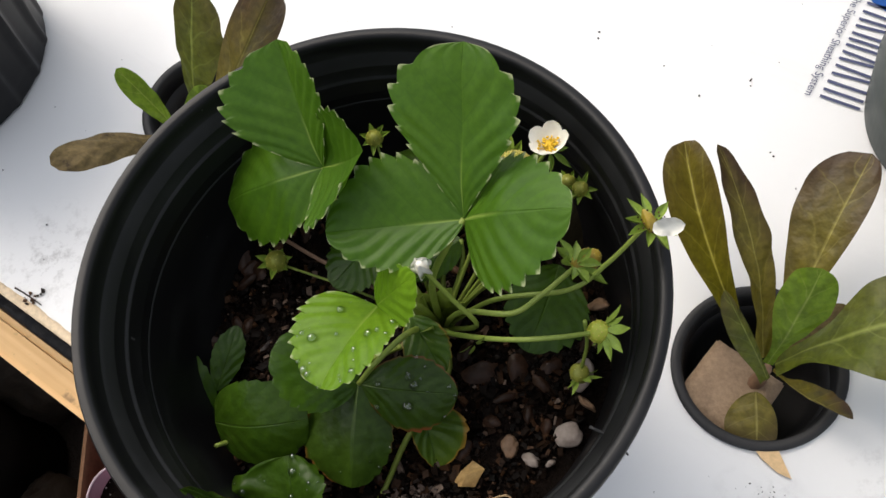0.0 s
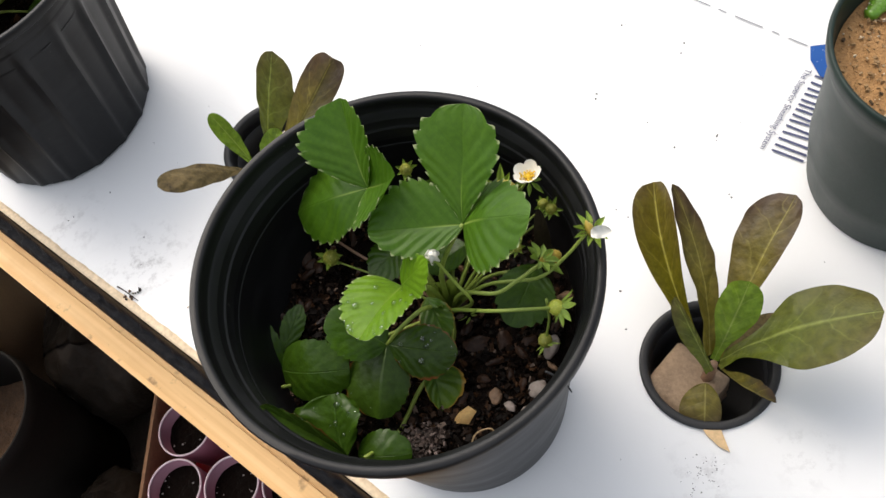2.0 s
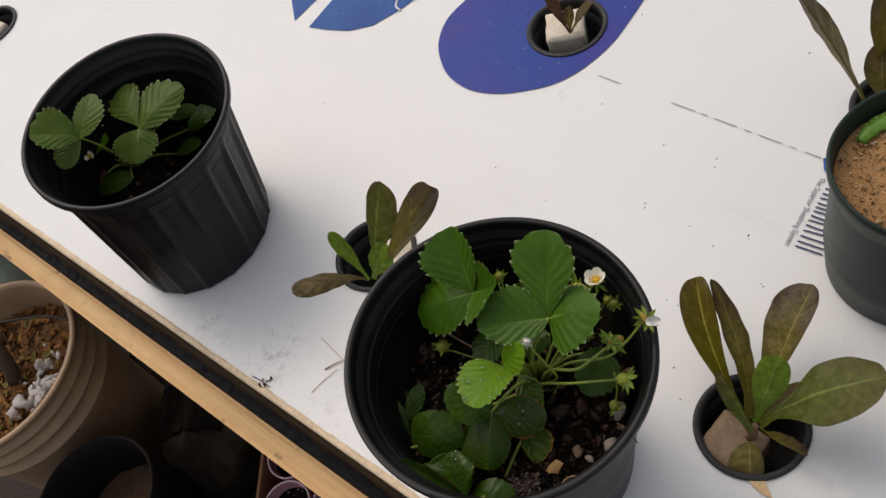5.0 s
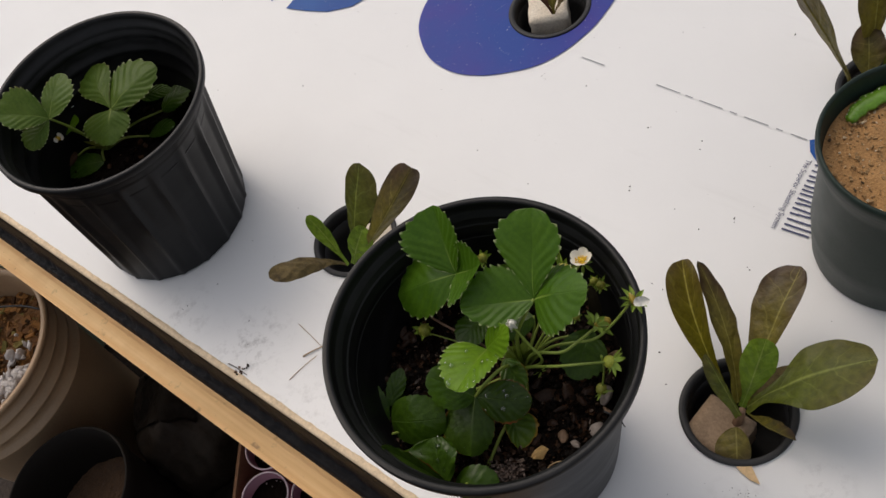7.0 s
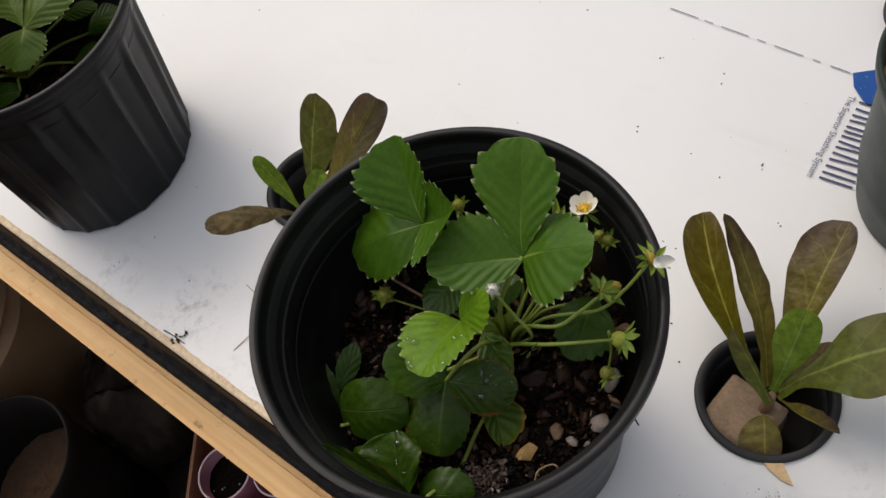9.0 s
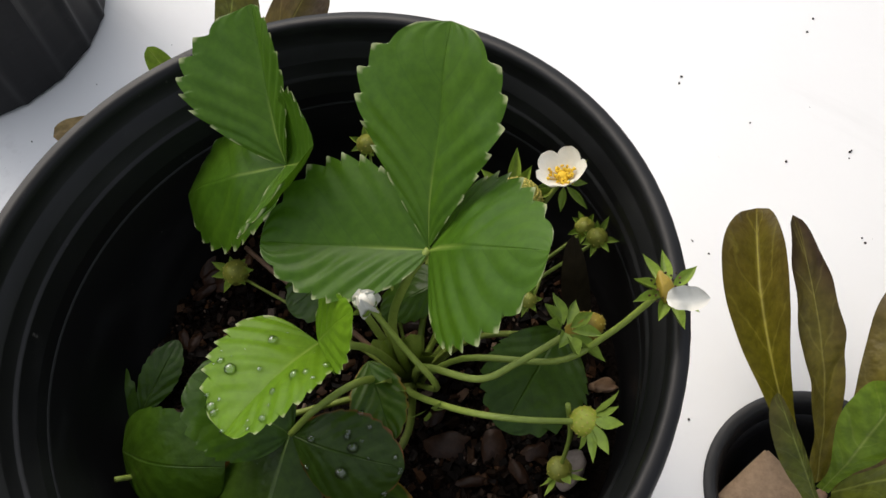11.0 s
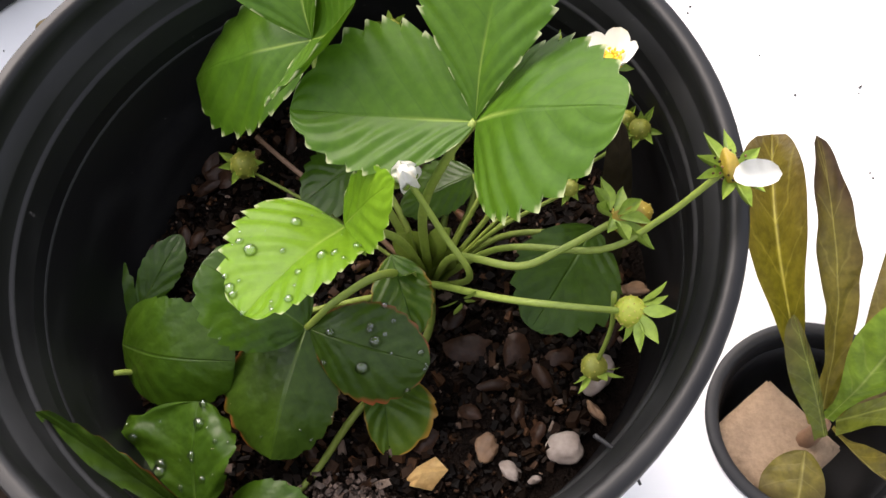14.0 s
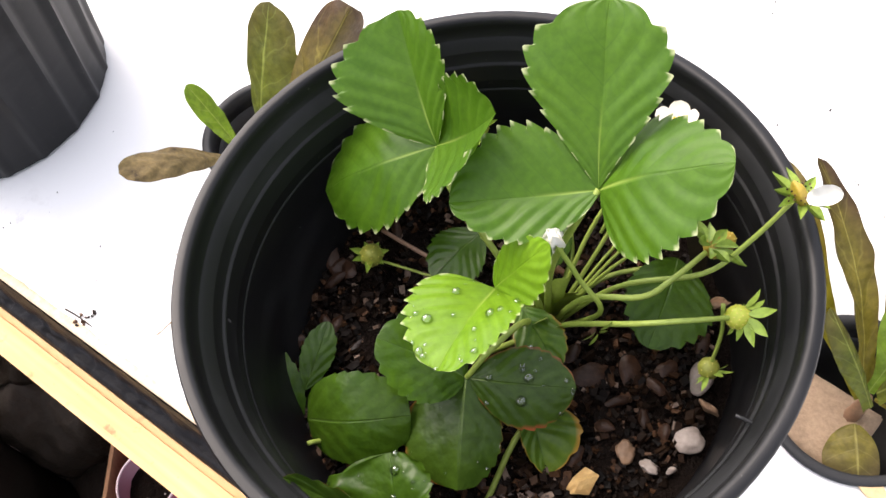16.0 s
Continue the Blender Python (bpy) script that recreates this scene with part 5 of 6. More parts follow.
bmesh.ops.solidify(bm, geom=bm.faces[:], thickness=0.0004)
tagged(part("golden_husk", bm, M_HUSK, None, "folded golden seed husk lying on the soil", False), "", "husk")
bm = bmesh.new()
for k in range(700):
    rnd = random.Random(k)
    shard(bm, (0.124 + rnd.gauss(0, 0.006), 0.237 + rnd.gauss(0, 0.0045), 0.159 + rnd.uniform(0, 0.006)), rnd.uniform(0.0004, 0.0014), 1.2, rnd)
tagged(part("peat_clod", bm, crumbs("grey_peat", [(0, (0.022, 0.015, 0.012)), (0.8, (0.075, 0.05, 0.04)), (1, (0.2, 0.15, 0.13))], 0.6), None, "crumbly grey-brown clod on the soil", False), "", "clod", "", "stuff")

# ---- lettuces ----
def lettuce(name, at, label):
    return thing(name, at, label, "lettuce", "lettuces in net pots")


L = lettuce("lettuce", (0.310, 0.301, 0.0), "young red-green romaine lettuce leaning out of a net pot")
KW = dict(teeth=0, rows=44, cols=8, ridge=0.0011, veins=5, spoon=0.22, wave=0.26)
leaflet(L, (0.305, 0.301, 0.018), (0.2965, 0.4350, 0.0560), (0.2725, 0.3960, 0.0780), (0.3025, 0.3860, 0.0740), G_LETTUCE, "leaf", "", bow=-0.07, arch=0.13, full=0.62, seed=31, **dict(KW, wave=0.22, point=2.8))
leaflet(L, (0.308, 0.306, 0.022), (0.3035, 0.4040, 0.1020), (0.2985, 0.3580, 0.0740), (0.3190, 0.3620, 0.0640), G_LETTUCE_DARK, "leaf", "dark purple-tinged folded leaf", arch=0.05, bow=0.03, seed=32, cup=0.6, **dict(KW, spoon=0.5, point=2.1, wave=0.55))
leaflet(L, (0.314, 0.305, 0.018), (0.3860, 0.3910, 0.0740), (0.3470, 0.3850, 0.0640), (0.3730, 0.3590, 0.0700), G_LETTUCE_DARK, "leaf", "", arch=0.08, full=0.6, seed=33, **KW)
leaflet(L, (0.314, 0.302, 0.018), (0.4095, 0.2930, 0.0850), (0.3840, 0.3250, 0.0640), (0.3560, 0.2680, 0.0720), G_LETTUCE_HEAD, "leaf", "", arch=0.08, full=0.62, seed=34, **KW)
leaflet(L, (0.310, 0.303, 0.018), (0.3375, 0.3300, 0.0830), (0.3165, 0.3280, 0.0640), (0.3410, 0.3140, 0.0600), G_LETTUCE_GREEN, "leaf", "fresh green inner leaf", arch=0.05, full=0.55, seed=35, **dict(KW, wave=0.3))
leaflet(L, (0.312, 0.299, 0.016), (0.341, 0.262, 0.030), (0.330, 0.282, 0.034), (0.325, 0.278, 0.024), G_LETTUCE_DARK, "leaf", "limp greyish lower leaf", arch=0.08, full=0.6, seed=36, **KW)
leaflet(L, (0.302, 0.292, 0.004), (0.293, 0.258, -0.002), (0.309, 0.273, 0.000), (0.279, 0.275, 0.000), G_LETTUCE_DARK, "leaf", "limp olive-brown leaf lying on the foam", arch=0.03, seed=37, **dict(KW, spoon=0.0, full=0.45, wave=0.2, ridge=0.0003, veins=4))
leaflet(L, (0.316, 0.308, 0.020), (0.359, 0.322, 0.032), (0.341, 0.324, 0.03), (0.343, 0.309, 0.026), G_WITHERED, "leaf", "", arch=0.06, full=0.6, seed=38, **KW)
leaflet(L, (0.3060, 0.2930, 0.0260), (0.2885, 0.3320, 0.0780), (0.2860, 0.3150, 0.0600), (0.3000, 0.3110, 0.0540), G_LETTUCE_HEAD, "leaf", "small folded grey-green leaf", arch=0.10, seed=39, cup=0.5, **dict(KW, spoon=0.55))
stalk(L, [(0.304, 0.299, -0.010), (0.308, 0.301, 0.000), (0.310, 0.302, 0.014)], 0.0050, 0.0030, M_STEM_RED, "stem")

L = lettuce("lettuce", (-0.033, 0.558, 0.0), "small red-green lettuce in a net pot behind the big pot")
leaflet(L, (-0.028, 0.558, 0.012), (0.0205, 0.5935, 0.1200), (-0.0070, 0.5890, 0.0910), (0.0310, 0.5700, 0.1000), G_LETTUCE_HEAD, "leaf", "", arch=0.04, full=0.6, seed=41, **KW)
leaflet(L, (-0.022, 0.556, 0.015), (0.0745, 0.5620, 0.1290), (0.0360, 0.5700, 0.1040), (0.0740, 0.5610, 0.1020), G_LETTUCE_DARK, "leaf", "dark purple-brown leaf", arch=0.08, full=0.6, seed=42, **KW)
leaflet(L, (-0.035, 0.550, 0.015), (-0.0510, 0.5710, 0.0890), (-0.0400, 0.5700, 0.0720), (-0.0500, 0.5560, 0.0680), G_LETTUCE_GREEN, "leaf", "fresh pale green leaf", arch=0.05, full=0.45, seed=43, **KW)
leaflet(L, (-0.036, 0.548, 0.020), (-0.0830, 0.4930, 0.1090), (-0.0760, 0.5150, 0.1000), (-0.0640, 0.4950, 0.0920), G_WITHERED, "leaf", "withered brown spotted leaf", arch=0.10, full=0.45, seed=44, **dict(KW, wave=0.3))
leaflet(L, (-0.030, 0.550, 0.015), (0.000, 0.562, 0.060), (-0.026, 0.558, 0.042), (0.004, 0.546, 0.042), G_LETTUCE_GREEN, "leaf", "", arch=0.05, full=0.5, seed=45, **dict(KW, wave=0.3))

L = lettuce("lettuce", (0.530, 0.612, 0.0), "narrow dark lettuce in a net pot behind the green pot")
leaflet(L, (0.512, 0.611, 0.012), (0.460, 0.667, 0.130), (0.4796, 0.6566, 0.0763), (0.4954, 0.6664, 0.0838), G_LETTUCE_DARK, "leaf", "", arch=0.05, full=0.7, seed=51, **KW)
leaflet(L, (0.531, 0.618, 0.012), (0.545, 0.662, 0.150), (0.517, 0.634, 0.10), (0.546, 0.634, 0.10), G_LETTUCE_DARK, "leaf", "", arch=0.02, full=0.6, seed=52, **KW)
leaflet(L, (0.526, 0.606, 0.012), (0.527, 0.622, 0.070), (0.510, 0.621, 0.060), (0.540, 0.611, 0.060), G_LETTUCE_DARK, "leaf", "curled leaf with a dark rim", arch=0.03, full=0.4, seed=53, curl=0.6, **KW)
leaflet(L, (0.538, 0.608, 0.012), (0.580, 0.620, 0.110), (0.550, 0.630, 0.07), (0.565, 0.602, 0.075), G_LETTUCE_HEAD, "leaf", "", arch=0.05, full=0.6, seed=54, **KW)

L = lettuce("lettuce", (0.244, 0.845, 0.0), "tiny wilting lettuce seedling on a pale foam plug")
leaflet(L, (0.244, 0.842, 0.004), (0.226, 0.872, 0.058), (0.226, 0.858, 0.040), (0.240, 0.858, 0.042), G_BROWN, "leaf", "dark shrivelled leaf", arch=0.1, full=0.5, seed=61, **KW)
leaflet(L, (0.246, 0.842, 0.004), (0.278, 0.850, 0.035), (0.260, 0.854, 0.026), (0.266, 0.842, 0.026), G_WITHERED, "leaf", "", arch=0.08, full=0.5, seed=62, **KW)
leaflet(L, (0.245, 0.842, 0.004), (0.250, 0.862, 0.030), (0.240, 0.854, 0.022), (0.254, 0.852, 0.022), G_LETTUCE_DARK, "leaf", "", arch=0.08, full=0.5, seed=63, **KW)

# ---- the strawberry in the fluted pot ----
Q = thing("strawberry_plant", (-0.2926, 0.7307, 0.0954), "young strawberry plant in the fluted pot", "strawberry plant")
q1, q4, qc = V(-0.2477, 0.7307, 0.1602), V(-0.3031, 0.7150, 0.1863), V(-0.2905, 0.7359, 0.1007)
for k, (b, t, l, r, mt) in enumerate((
        (q1, (-0.1881, 0.7641, 0.1717), (-0.2341, 0.7787, 0.1738), (-0.2070, 0.7328, 0.1613), G_DULL),
        (q1, (-0.2696, 0.7934, 0.1738), (-0.2895, 0.7704, 0.1654), (-0.2446, 0.7777, 0.1738), G_DULL),
        (q1, (-0.2550, 0.6931, 0.1445), (-0.2874, 0.7307, 0.1529), (-0.2278, 0.7223, 0.1529), G_DULL),
        (q4, (-0.3428, 0.7077, 0.2187), (-0.3198, 0.7411, 0.2156), (-0.3250, 0.6899, 0.2072), G_DULL),
        (q4, (-0.2832, 0.7599, 0.2030), (-0.3052, 0.7411, 0.2010), (-0.2696, 0.7276, 0.1968), G_DULL),
        (q4, (-0.3281, 0.6847, 0.1790), (-0.3376, 0.7014, 0.1863), (-0.3052, 0.6941, 0.1790), G_DULL),
        (V(-0.3281, 0.7558, 0.1299), (-0.3052, 0.7537, 0.1383), (-0.3167, 0.7673, 0.1383), (-0.3229, 0.7411, 0.1341), G_YOUNG),
        (V(-0.2164, 0.7599, 0.1111), (-0.1714, 0.7767, 0.1236), (-0.2007, 0.7808, 0.1216), (-0.1902, 0.7516, 0.1174), G_OLD),
        (V(-0.2362, 0.7349, 0.1027), (-0.1965, 0.7286, 0.1132), (-0.2153, 0.7453, 0.1111), (-0.2153, 0.7223, 0.1090), G_OLD),
        (V(-0.3240, 0.7307, 0.1090), (-0.3804, 0.7307, 0.1027), (-0.3501, 0.7432, 0.1090), (-0.3470, 0.7182, 0.1048), G_BROWN),
        (V(-0.2905, 0.7140, 0.1048), (-0.3532, 0.7202, 0.0986), (-0.3187, 0.7328, 0.1069), (-0.3198, 0.7035, 0.1007), G_OLD),
        (V(-0.2320, 0.7673, 0.1320), (-0.1861, 0.7537, 0.1424), (-0.2090, 0.7704, 0.1404), (-0.2070, 0.7495, 0.1372), G_OLD))):
    leaflet(Q, b, t, l, r, mt, "leaflet", "", arch=0.06, teeth=9, seed=70 + k, cup=-0.03)
for a in (q1, q4, V(-0.3281, 0.7558, 0.1299), V(-0.2164, 0.7599, 0.1111), V(-0.2362, 0.7349, 0.1027), V(-0.3240, 0.7307, 0.1090), V(-0.2905, 0.7140, 0.1048), V(-0.2320, 0.7673, 0.1320)):
    stalk(Q, [qc, (qc + a) / 2 + V(0, 0, 0.008), a], 0.0016, 0.0012)
for k in range(10):
    a = k * 2.4
    o = V(math.cos(a), math.sin(a), 0)
    leaflet(Q, qc + o * 0.002, qc + o * 0.016 + V(0, 0, 0.025), qc + o * 0.010 + V(-0.003, 0, 0.016), qc + o * 0.010 + V(0.003, 0, 0.016), M_BERRY, "bract", "", teeth=0, rows=8, cols=2, ridge=0)
# no real bloom: white petals stand in for glittering drops and pale bits
flower(Q, V(-0.3271, 0.7328, 0.1404), V(0.2, -0.5, 0.8), 0.006, skip=(1, 3))
drop_on(Q, (-0.3031, 0.7599, 0.1560), 0.0018)

# ---- succulent pads in the green pot ----
def pad(pts, w):
    bm = bmesh.new()
    line = smooth_line(pts, 8)
    rows = []
    for i, p in enumerate(line):
        s = i / (len(line) - 1)
        d = (line[min(i + 1, len(line) - 1)] - line[max(0, i - 1)]).normalized()
        o = d.cross(V(0, 0, 1)).normalized()
        ww = w * (0.35 + 0.65 * math.sin(math.pi * s) ** 0.5) * (1 + 0.12 * math.sin(s * 38))
        rows.append([bm.verts.new(p + o * ww * math.cos(a) + V(0, 0, 1) * w * 0.45 * math.sin(a)) for a in [math.tau * k / 12 for k in range(12)]])
    for a, b in zip(rows, rows[1:]):
        for k in range(12):
            bm.faces.new((a[k], a[(k + 1) % 12], b[(k + 1) % 12], b[k]))
    bm.faces.new(rows[0][::-1])
    bm.faces.new(rows[-1])
    bmesh.ops.recalc_face_normals(bm, faces=bm.faces)
    return bm


for pts in ([(0.449, 0.478, 0.138), (0.466, 0.489, 0.140), (0.495, 0.493, 0.142), (0.527, 0.483, 0.140)], [(0.450, 0.388, 0.138), (0.468, 0.373, 0.140), (0.492, 0.369, 0.141)]):
    cac = thing("succulent_cutting", pts[0], "glossy green segmented succulent cutting laid on sandy soil", "succulent", "cuttings in the green pot")
    part("pad", pad(pts, 0.0080), M_CACTUS, cac)
    bm = bmesh.new()
    for k, p in enumerate(smooth_line(pts, 7)):
        lump(bm, p + V(0.002 * math.sin(k * 2.1), 0.0050, 0.0030), 0.0006, 0.2, 1, k, 1)
    part("areole_row", bm, M_PETAL, cac, "tiny white dots along the edge")

# ---- below the rail ----
def bucket():
    at = V(-0.802, 0.757, GROUND)
    ob = thing("bucket", at, "dirty beige plastic bucket full of leaf litter on the ground", "bucket")
    r, h = 0.158, 0.41
    bm = bmesh.new()
    out = [(r * 0.80, 0.0), (r * 0.82, 0.004), (r * 0.93, h * 0.74)]
    for z in (0.76, 0.84, 0.91):
        out += [(r * 0.95, h * z), (r * 1.01, h * (z + 0.004)), (r * 1.012, h * (z + 0.02)), (r * 0.965, h * (z + 0.026))]
    out += [(r * 0.97, h * 0.975), (r * 1.02, h * 0.978), (r * 1.02, h * 0.995), (r, h), (r * 0.965, h * 0.997), (r * 0.955, h * 0.97), (r * 0.80, 0.006)]
    lathe(bm, out, at, 96, None, False)
    bmesh.ops.recalc_face_normals(bm, faces=bm.faces)
    part("bucket_wall", bm, M_BUCKET, ob)
    soil_bed("peat", ob, at + V(0, 0, h - 0.075), r * 0.94, M_PEAT, 0.012, (0, 0), 31, label="dry brown peat")
    bm = tube(bmesh.new(), [at + V(0.135, 0.055, h - 0.012), at + V(0.09, 0.075, h - 0.016), at + V(0.02, 0.09, h - 0.020), at + V(-0.10, 0.10, h - 0.02)], 0.0019, None, 8, 14)
    part("handle", bm, M_BLACK_DULL, ob, "dark wire handle")
    scatter("leaf_litter", (at.x, at.y, at.z + h - 0.068), r * 0.9, 900, 0.0060, M_LITTER, "brown leaf litter and roots in the bucket", "leaf litter", 21, 0.3)
    bm = bmesh.new()
    rnd = random.Random(9)
    for k in range(70):
        lump(bm, at + V(0.075 + rnd.gauss(0, 0.02), -0.04 + rnd.gauss(0, 0.025), h - 0.058 + rnd.uniform(0, 0.012)), rnd.uniform(0.003, 0.012), 0.9, 0.45, k, 2)
    tagged(part("perlite_heap", bm, M_PERLITE, None, "white perlite clumps on the leaf litter", True), "", "perlite", "", "stuff")
    bm = tube(bmesh.new(), [at + V(0.0, 0.0, h - 0.07), at + V(0.01, 0.03, h + 0.0), at + V(-0.02, 0.08, h + 0.06)], 0.014, 0.009)
    tagged(part("cut_stem", bm, plain("brown_bark", (0.07, 0.045, 0.03), None, 0.9, 60, 300), None, "thick brown woody stem growing in the bucket"), "", "stem")


bucket()


def plain_pot(name, at, r, h, label, soil, soil_h):
    ob = thing(name, at, label, "plant pot", "pots under the bed")
    bm = bmesh.new()
    lathe(bm, [(r * 0.72, 0.0), (r * 0.75, 0.003), (r * 0.95, h * 0.9), (r, h * 0.91), (r, h - 0.002), (r - 0.002, h), (r - 0.004, h - 0.002), (r * 0.93, h * 0.88), (r * 0.72, 0.005)], at, 80, None, False)
    bmesh.ops.recalc_face_normals(bm, faces=bm.faces)
    part("pot_wall", bm, M_SOOT, ob)
    soil_bed("dry_soil", ob, Vector(at) + V(0, 0, soil_h), r * 0.86, soil, 0.006, (0, 0), 41)
    return ob


plain_pot("black_pot", (-0.640, 0.528, GROUND), 0.104, 0.31, "wide black plastic pot with dry brown soil", M_DRY_SOIL, 0.20)


def sack(at, size, seed, label):
    ob = thing("plastic_sack", at, label, "sack", "sacks under the bed")
    def skin(c, lift):
        k = 1 + lift + 0.22 * noise.noise(c * 1.6 + V(seed, 0, 0)) - 0.13 * abs(noise.noise(V(c.x * 4.2, c.y * 4.2, c.z * 1.3) + V(0, seed, 0))) - 0.05 * abs(noise.noise(V(c.x * 9, c.y * 9, c.z * 3) + V(0, seed, 3)))
        return V(at[0] + c.x * size[0] * k, at[1] + c.y * size[1] * k, max(at[2], at[2] + size[2] * 0.8 + c.z * size[2] * k))
    bm = bmesh.new()
    bmesh.ops.create_uvsphere(bm, u_segments=90, v_segments=50, radius=1.0)
    for v in bm.verts:
        v.co = skin(v.co.copy(), 0)
    part("sack_body", bm, M_BAG, ob)
    bm = bmesh.new()                                  # the mouth, folded over and lying on the sack
    n, rows = 22, []
    for i in range(n + 1):
        row = []
        for j in range(n + 1):
            x, y = -0.55 + 1.1 * i / n, -0.42 + 0.9 * j / n + 0.05 * noise.noise(V(i * 0.3, seed, 2))
            row.append(bm.verts.new(skin(V(x, y, math.sqrt(max(0.05, 1 - x * x - y * y))), 0.035 + 0.02 * noise.noise(V(x * 5, y * 5, seed)))))
        rows.append(row)
    for a, b in zip(rows, rows[1:]):
        for j in range(n):
            bm.faces.new((a[j], b[j], b[j + 1], a[j + 1]))
    bmesh.ops.solidify(bm, geom=bm.faces[:], thickness=0.002)
    bmesh.ops.recalc_face_normals(bm, faces=bm.faces)
    part("folded_mouth", bm, M_BAG, ob)


sack((-0.545, 0.705, GROUND), (0.105, 0.13, 0.13), 3, "crumpled dark grey plastic sack on the ground")
sack((-0.525, 0.385, GROUND), (0.065, 0.10, 0.10), 8, "dusty black plastic sack on the ground")


def carton():
    base = V(-0.270, 0.389, GROUND)
    turn = Euler((0, 0, radians(-6))).to_matrix().to_4x4()
    ob = thing("cardboard_carton", base, "open brown cardboard carton with torn edges, holding cups", "box")
    w, d, h, th = 0.375, 0.535, 0.150, 0.005
    m = Matrix.Translation(base) @ turn
    def board_piece(x0, x1, y0, y1, z0, z1, name):
        bm = bmesh.new()
        slab(bm, [(x0, y0), (x1, y0), (x1, y1), (x0, y1)], z0, z1)
        bmesh.ops.transform(bm, matrix=m, verts=bm.verts)
        part(name, bm, M_CARD, ob, "", False)
    board_piece(-w / 2, w / 2, -d / 2, d / 2, 0.001, 0.006, "bottom")
    board_piece(-w / 2, w / 2, -d / 2, -d / 2 + th, 0.0065, h, "side_flap")
    board_piece(-w / 2, w / 2, d / 2 - th, d / 2, 0.0065, h, "side_flap")
    board_piece(-w / 2, -w / 2 + th, -d / 2 + th + 0.001, d / 2 - th - 0.001, 0.0065, h, "end_flap")
    board_piece(w / 2 - th, w / 2, -d / 2 + th + 0.001, d / 2 - th - 0.001, 0.0065, h, "end_flap")
    bm = bmesh.new()
    slab(bm, [(-w / 2 + 0.012, -d / 2 + 0.012), (w / 2 - 0.012, -d / 2 + 0.012), (w / 2 - 0.012, d / 2 - 0.012), (-w / 2 + 0.012, d / 2 - 0.012)], 0.0065, 0.02)
    bmesh.ops.transform(bm, matrix=m, verts=bm.verts)
    tagged(part("red_tray", bm, M_RED, None, "shallow red plastic tray in the carton", False), "", "tray")
    r, ch = 0.0430, 0.128
    first = None
    for i in range(4):
        for j in range(6):
            p = m @ V(-0.134 + 0.0885 * i + 0.003 * (j % 2), 0.2005 - 0.0870 * j, 0.0205)
            if first is None:
                cup = thing("seedling_cup", p, "small pink plastic cup filled with dark soil", "cup", "cups in the carton")
                bm = bmesh.new()
                lathe(bm, [(r * 0.70, 0.0), (r * 0.72, 0.002), (r * 0.97, ch - 0.004), (r * 0.94, ch - 0.003), (r * 0.69, 0.004)], p, 40, None, False)
                bmesh.ops.recalc_face_normals(bm, faces=bm.faces)
                part("cup_wall", bm, M_CUP, cup)
                bm = bmesh.new()
                lathe(bm, [(r * 0.95 + 0.0016 * math.cos(a), ch - 0.002 + 0.0016 * math.sin(a)) for a in [math.tau * k / 8 for k in range(8)]], p, 40)
                part("cup_rim", bm, M_CUP_RIM, cup, "rolled pale pink rim")
                soil_bed("cup_soil", cup, p + V(0, 0, ch - 0.028), r * 0.89, M_SOIL, 0.003, (0, 0), 51)
                bm = bmesh.new()
                rnd = random.Random(2)
                for k in range(9):
                    a, q = rnd.uniform(0, math.tau), r * 0.8 * math.sqrt(rnd.random())
                    lump(bm, p + V(q * math.cos(a), q * math.sin(a), ch - 0.025), rnd.uniform(0.0008, 0.002), 0.3, 0.9, k, 1)
                part("perlite_sprinkle", bm, M_PERLITE, cup, "white perlite bits")
                first = cup
            else:
                copy_thing(first, Matrix.Translation(p) @ pose(0, 0, 0, 0, 0, 37 * (i + 2 * j)))


carton()
# pale green jug behind the bucket
bm = bmesh.new()
jat = (-0.90, 1.02, GROUND)
lathe(bm, [(0.001, 0.0), (0.085, 0.002), (0.095, 0.02), (0.095, 0.24), (0.088, 0.30), (0.05, 0.36), (0.022, 0.39), (0.022, 0.42), (0.001, 0.422)], jat, 48, lambda a, r, z: r * (1 + 0.02 * math.cos(6 * a)), False)
bmesh.ops.recalc_face_normals(bm, faces=bm.faces)
tagged(part("plastic_jug", bm, M_JUG, None, "pale green translucent plastic jug on the ground"), "", "jug")

# ---- litter on the board ----
bm = bmesh.new()
rnd = random.Random(77)
known = [(0.353, 0.59), (0.31, 0.526), (0.22, 0.528), (0.276, 0.44), (0.274, 0.567), (0.31, 0.636), (0.361, 0.498), (-0.015, 0.845), (0.217, 0.755), (0.488, 0.707), (0.272, 0.562), (0.358, 0.439), (0.36, 0.494), (0.364, 0.413), (0.268, 0.449), (0.257, 0.377), (0.255, 0.345), (0.326, 0.496), (0.21, 0.371), (-0.087, 0.852), (0.213, 0.752), (0.333, 0.841), (0.123, 0.669), (0.075, 0.988), (0.362, 0.499), (0.489, 0.708), (0.313, 0.636), (0.358, 0.6), (0.357, 0.442), (0.259, 0.718), (0.216, 0.746), (-0.236, 0.561), (-0.199, 0.58), (-0.159, 0.521)]
for k in range(420):
    u, s = rnd.uniform(0.02, 1.0), rnd.uniform(-1.0, 0.5)
    x, y = bed(u, s)
    known.append((x, y))
def clear(x, y):
    return all((x - a) ** 2 + (y - b) ** 2 > c * c for a, b, c in [(*NETS[k][:2], NETS[k][2] + 0.004) for k in NETS] + [(BIG.x, BIG.y, 0.09), (LEFT.x, LEFT.y, 0.100), (RIGHT.x, RIGHT.y, 0.079)])
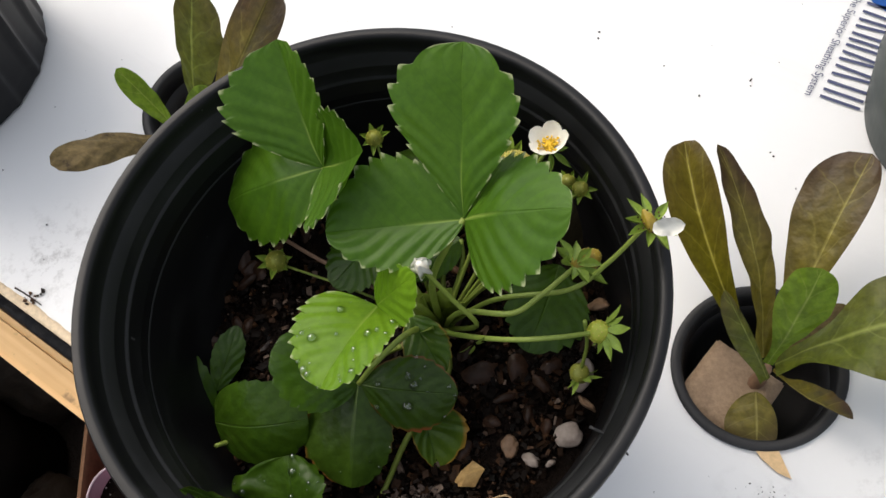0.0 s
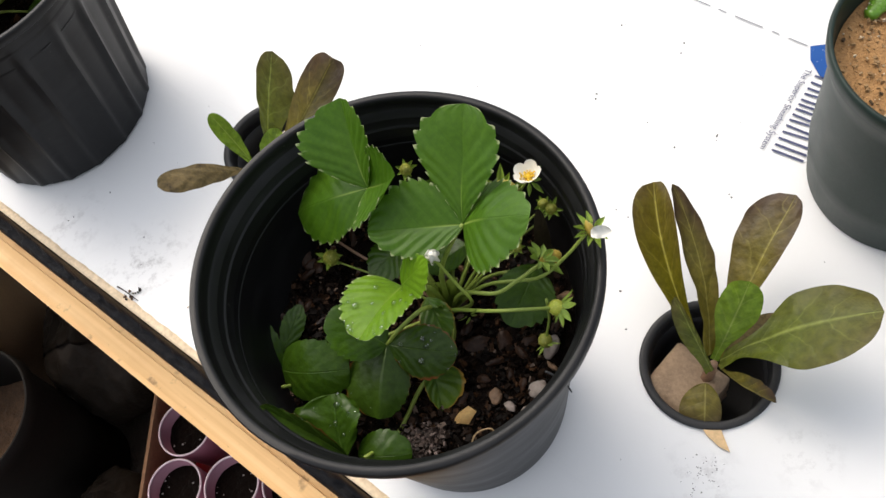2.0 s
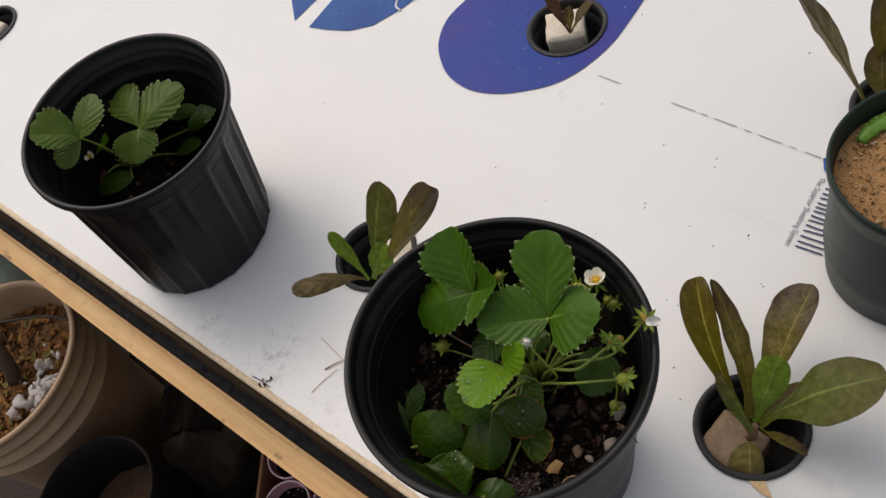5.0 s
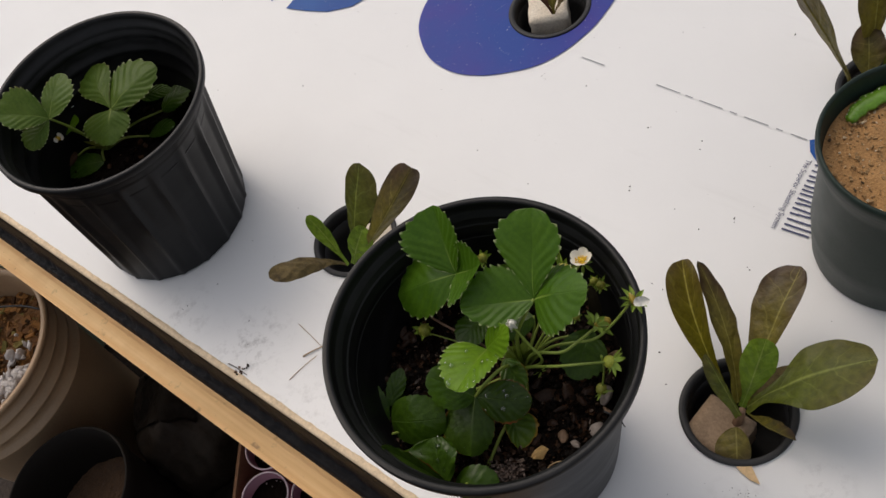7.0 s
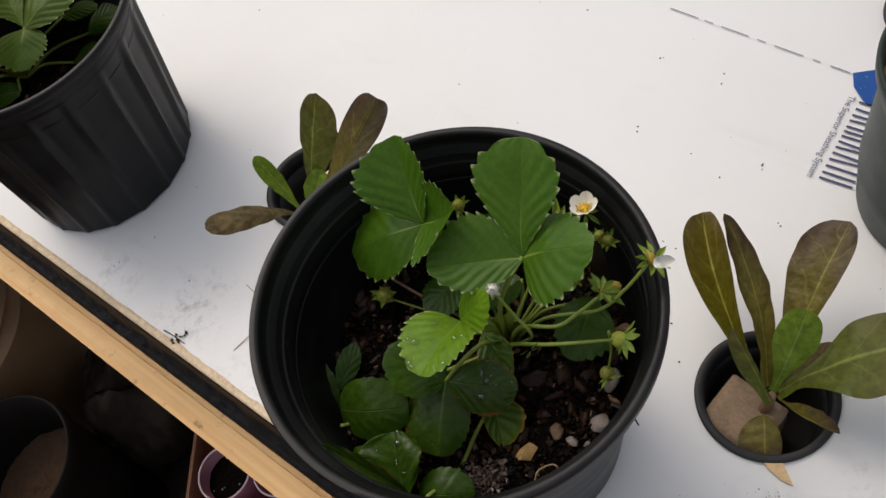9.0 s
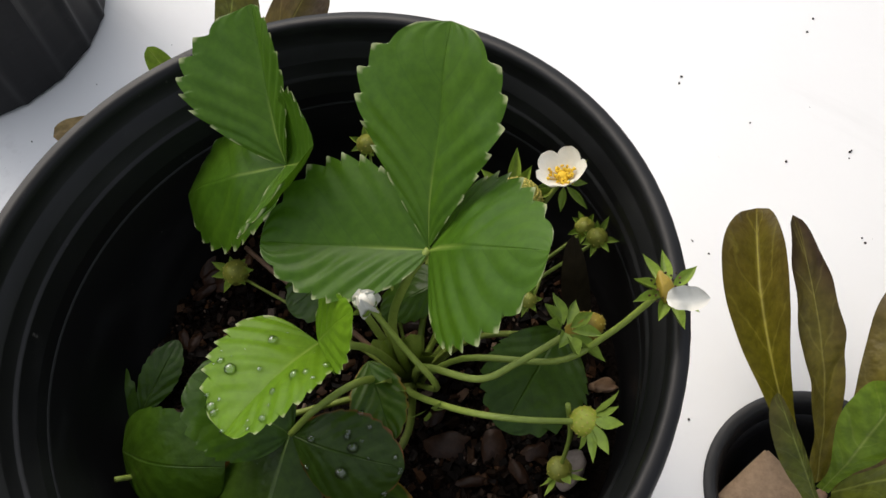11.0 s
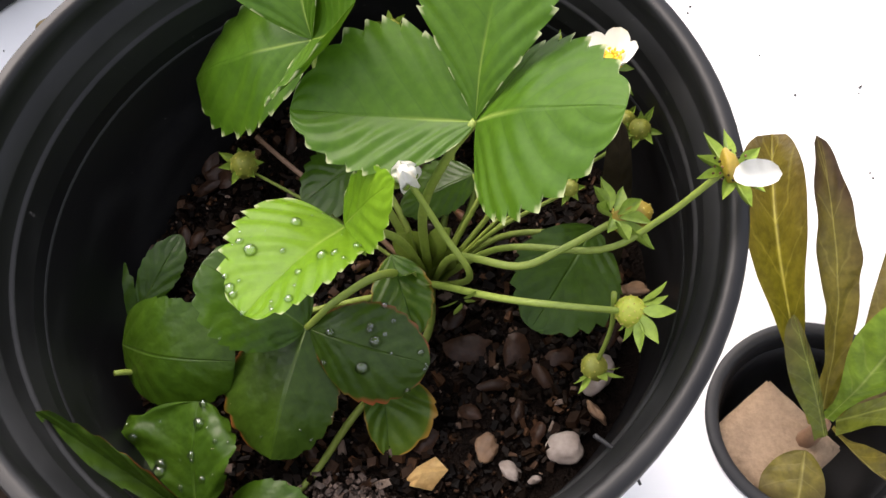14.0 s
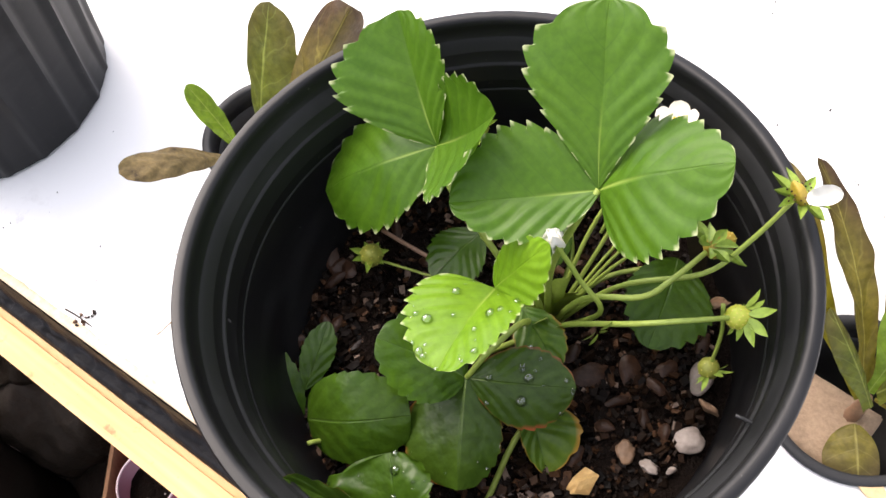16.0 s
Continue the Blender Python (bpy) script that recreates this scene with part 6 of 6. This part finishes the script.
for k, (x, y) in enumerate(known):
    if clear(x, y):
        sz = 0.0002 + 0.0005 * rnd.random() ** 2.5 if k > 33 else rnd.uniform(0.0005, 0.0011)
        lump(bm, (x, y, sz * 0.5), sz, 0.6, rnd.uniform(0.4, 0.8), k, 1)
for k in range(45):
    x, y = 0.285 + rnd.gauss(0, 0.007), 0.229 + rnd.gauss(0, 0.007)
    if clear(x, y):
        lump(bm, (x, y, 0.0003), rnd.uniform(0.0003, 0.0007), 0.4, 0.5, k, 1)
tagged(part("soil_specks", bm, M_SPECK, None, "scattered dark specks of soil on the white board", False), "", "soil specks", "", "stuff")
bm = bmesh.new()
rnd = random.Random(12)
for k in range(14):
    lump(bm, (-0.168 + rnd.gauss(0, 0.0035), 0.461 + rnd.gauss(0, 0.003), 0.0014), rnd.uniform(0.0008, 0.0024), 0.6, 0.5, k, 1)
tube(bm, [(-0.182, 0.474, 0.001), (-0.172, 0.466, 0.003), (-0.160, 0.455, 0.0015)], 0.0007, 0.0004, 6)
tagged(part("dead_leaf_scrap", bm, M_BARK, None, "scrap of dead leaf and soil near the board's edge", False), "", "scrap")
bm = bmesh.new()
tube(bm, [(-0.096, 0.461, 0.0012), (-0.086, 0.464, 0.002), (-0.070, 0.468, 0.0012)], 0.0009, 0.0005, 6)
tube(bm, [(-0.112, 0.438, 0.0008), (-0.095, 0.450, 0.0012), (-0.081, 0.458, 0.0009)], 0.0004, 0.0003, 6)
tube(bm, [(-0.100, 0.501, 0.0008), (-0.087, 0.484, 0.0012), (-0.076, 0.469, 0.0009)], 0.0004, 0.0003, 6)
tagged(part("straw", bm, M_DRY, None, "thin dry straws lying on the white board"), "", "straw")
bm = bmesh.new()
vs = [bm.verts.new((x, y, 0.0012)) for x, y in ((0.291, 0.264), (0.304, 0.261), (0.3065, 0.241), (0.300, 0.246), (0.294, 0.255))]
bm.faces.new(vs)
g = bmesh.ops.extrude_face_region(bm, geom=bm.faces[:])
for v in [e for e in g["geom"] if isinstance(e, bmesh.types.BMVert)]:
    v.co.z += 0.0008
bmesh.ops.recalc_face_normals(bm, faces=bm.faces)
tagged(part("paper_scrap", bm, M_TAG, None, "yellowed torn paper scrap beneath the net pot's lip", False), "", "paper")
bm = tube(bmesh.new(), [(0.204, 0.248, 0.214), (0.212, 0.242, 0.212), (0.215, 0.237, 0.207)], 0.0007, 0.0004, 6)
part("loose_hair_root", bm, M_BLACK_DULL, pot, "thin dark flash of moulding on the lip")
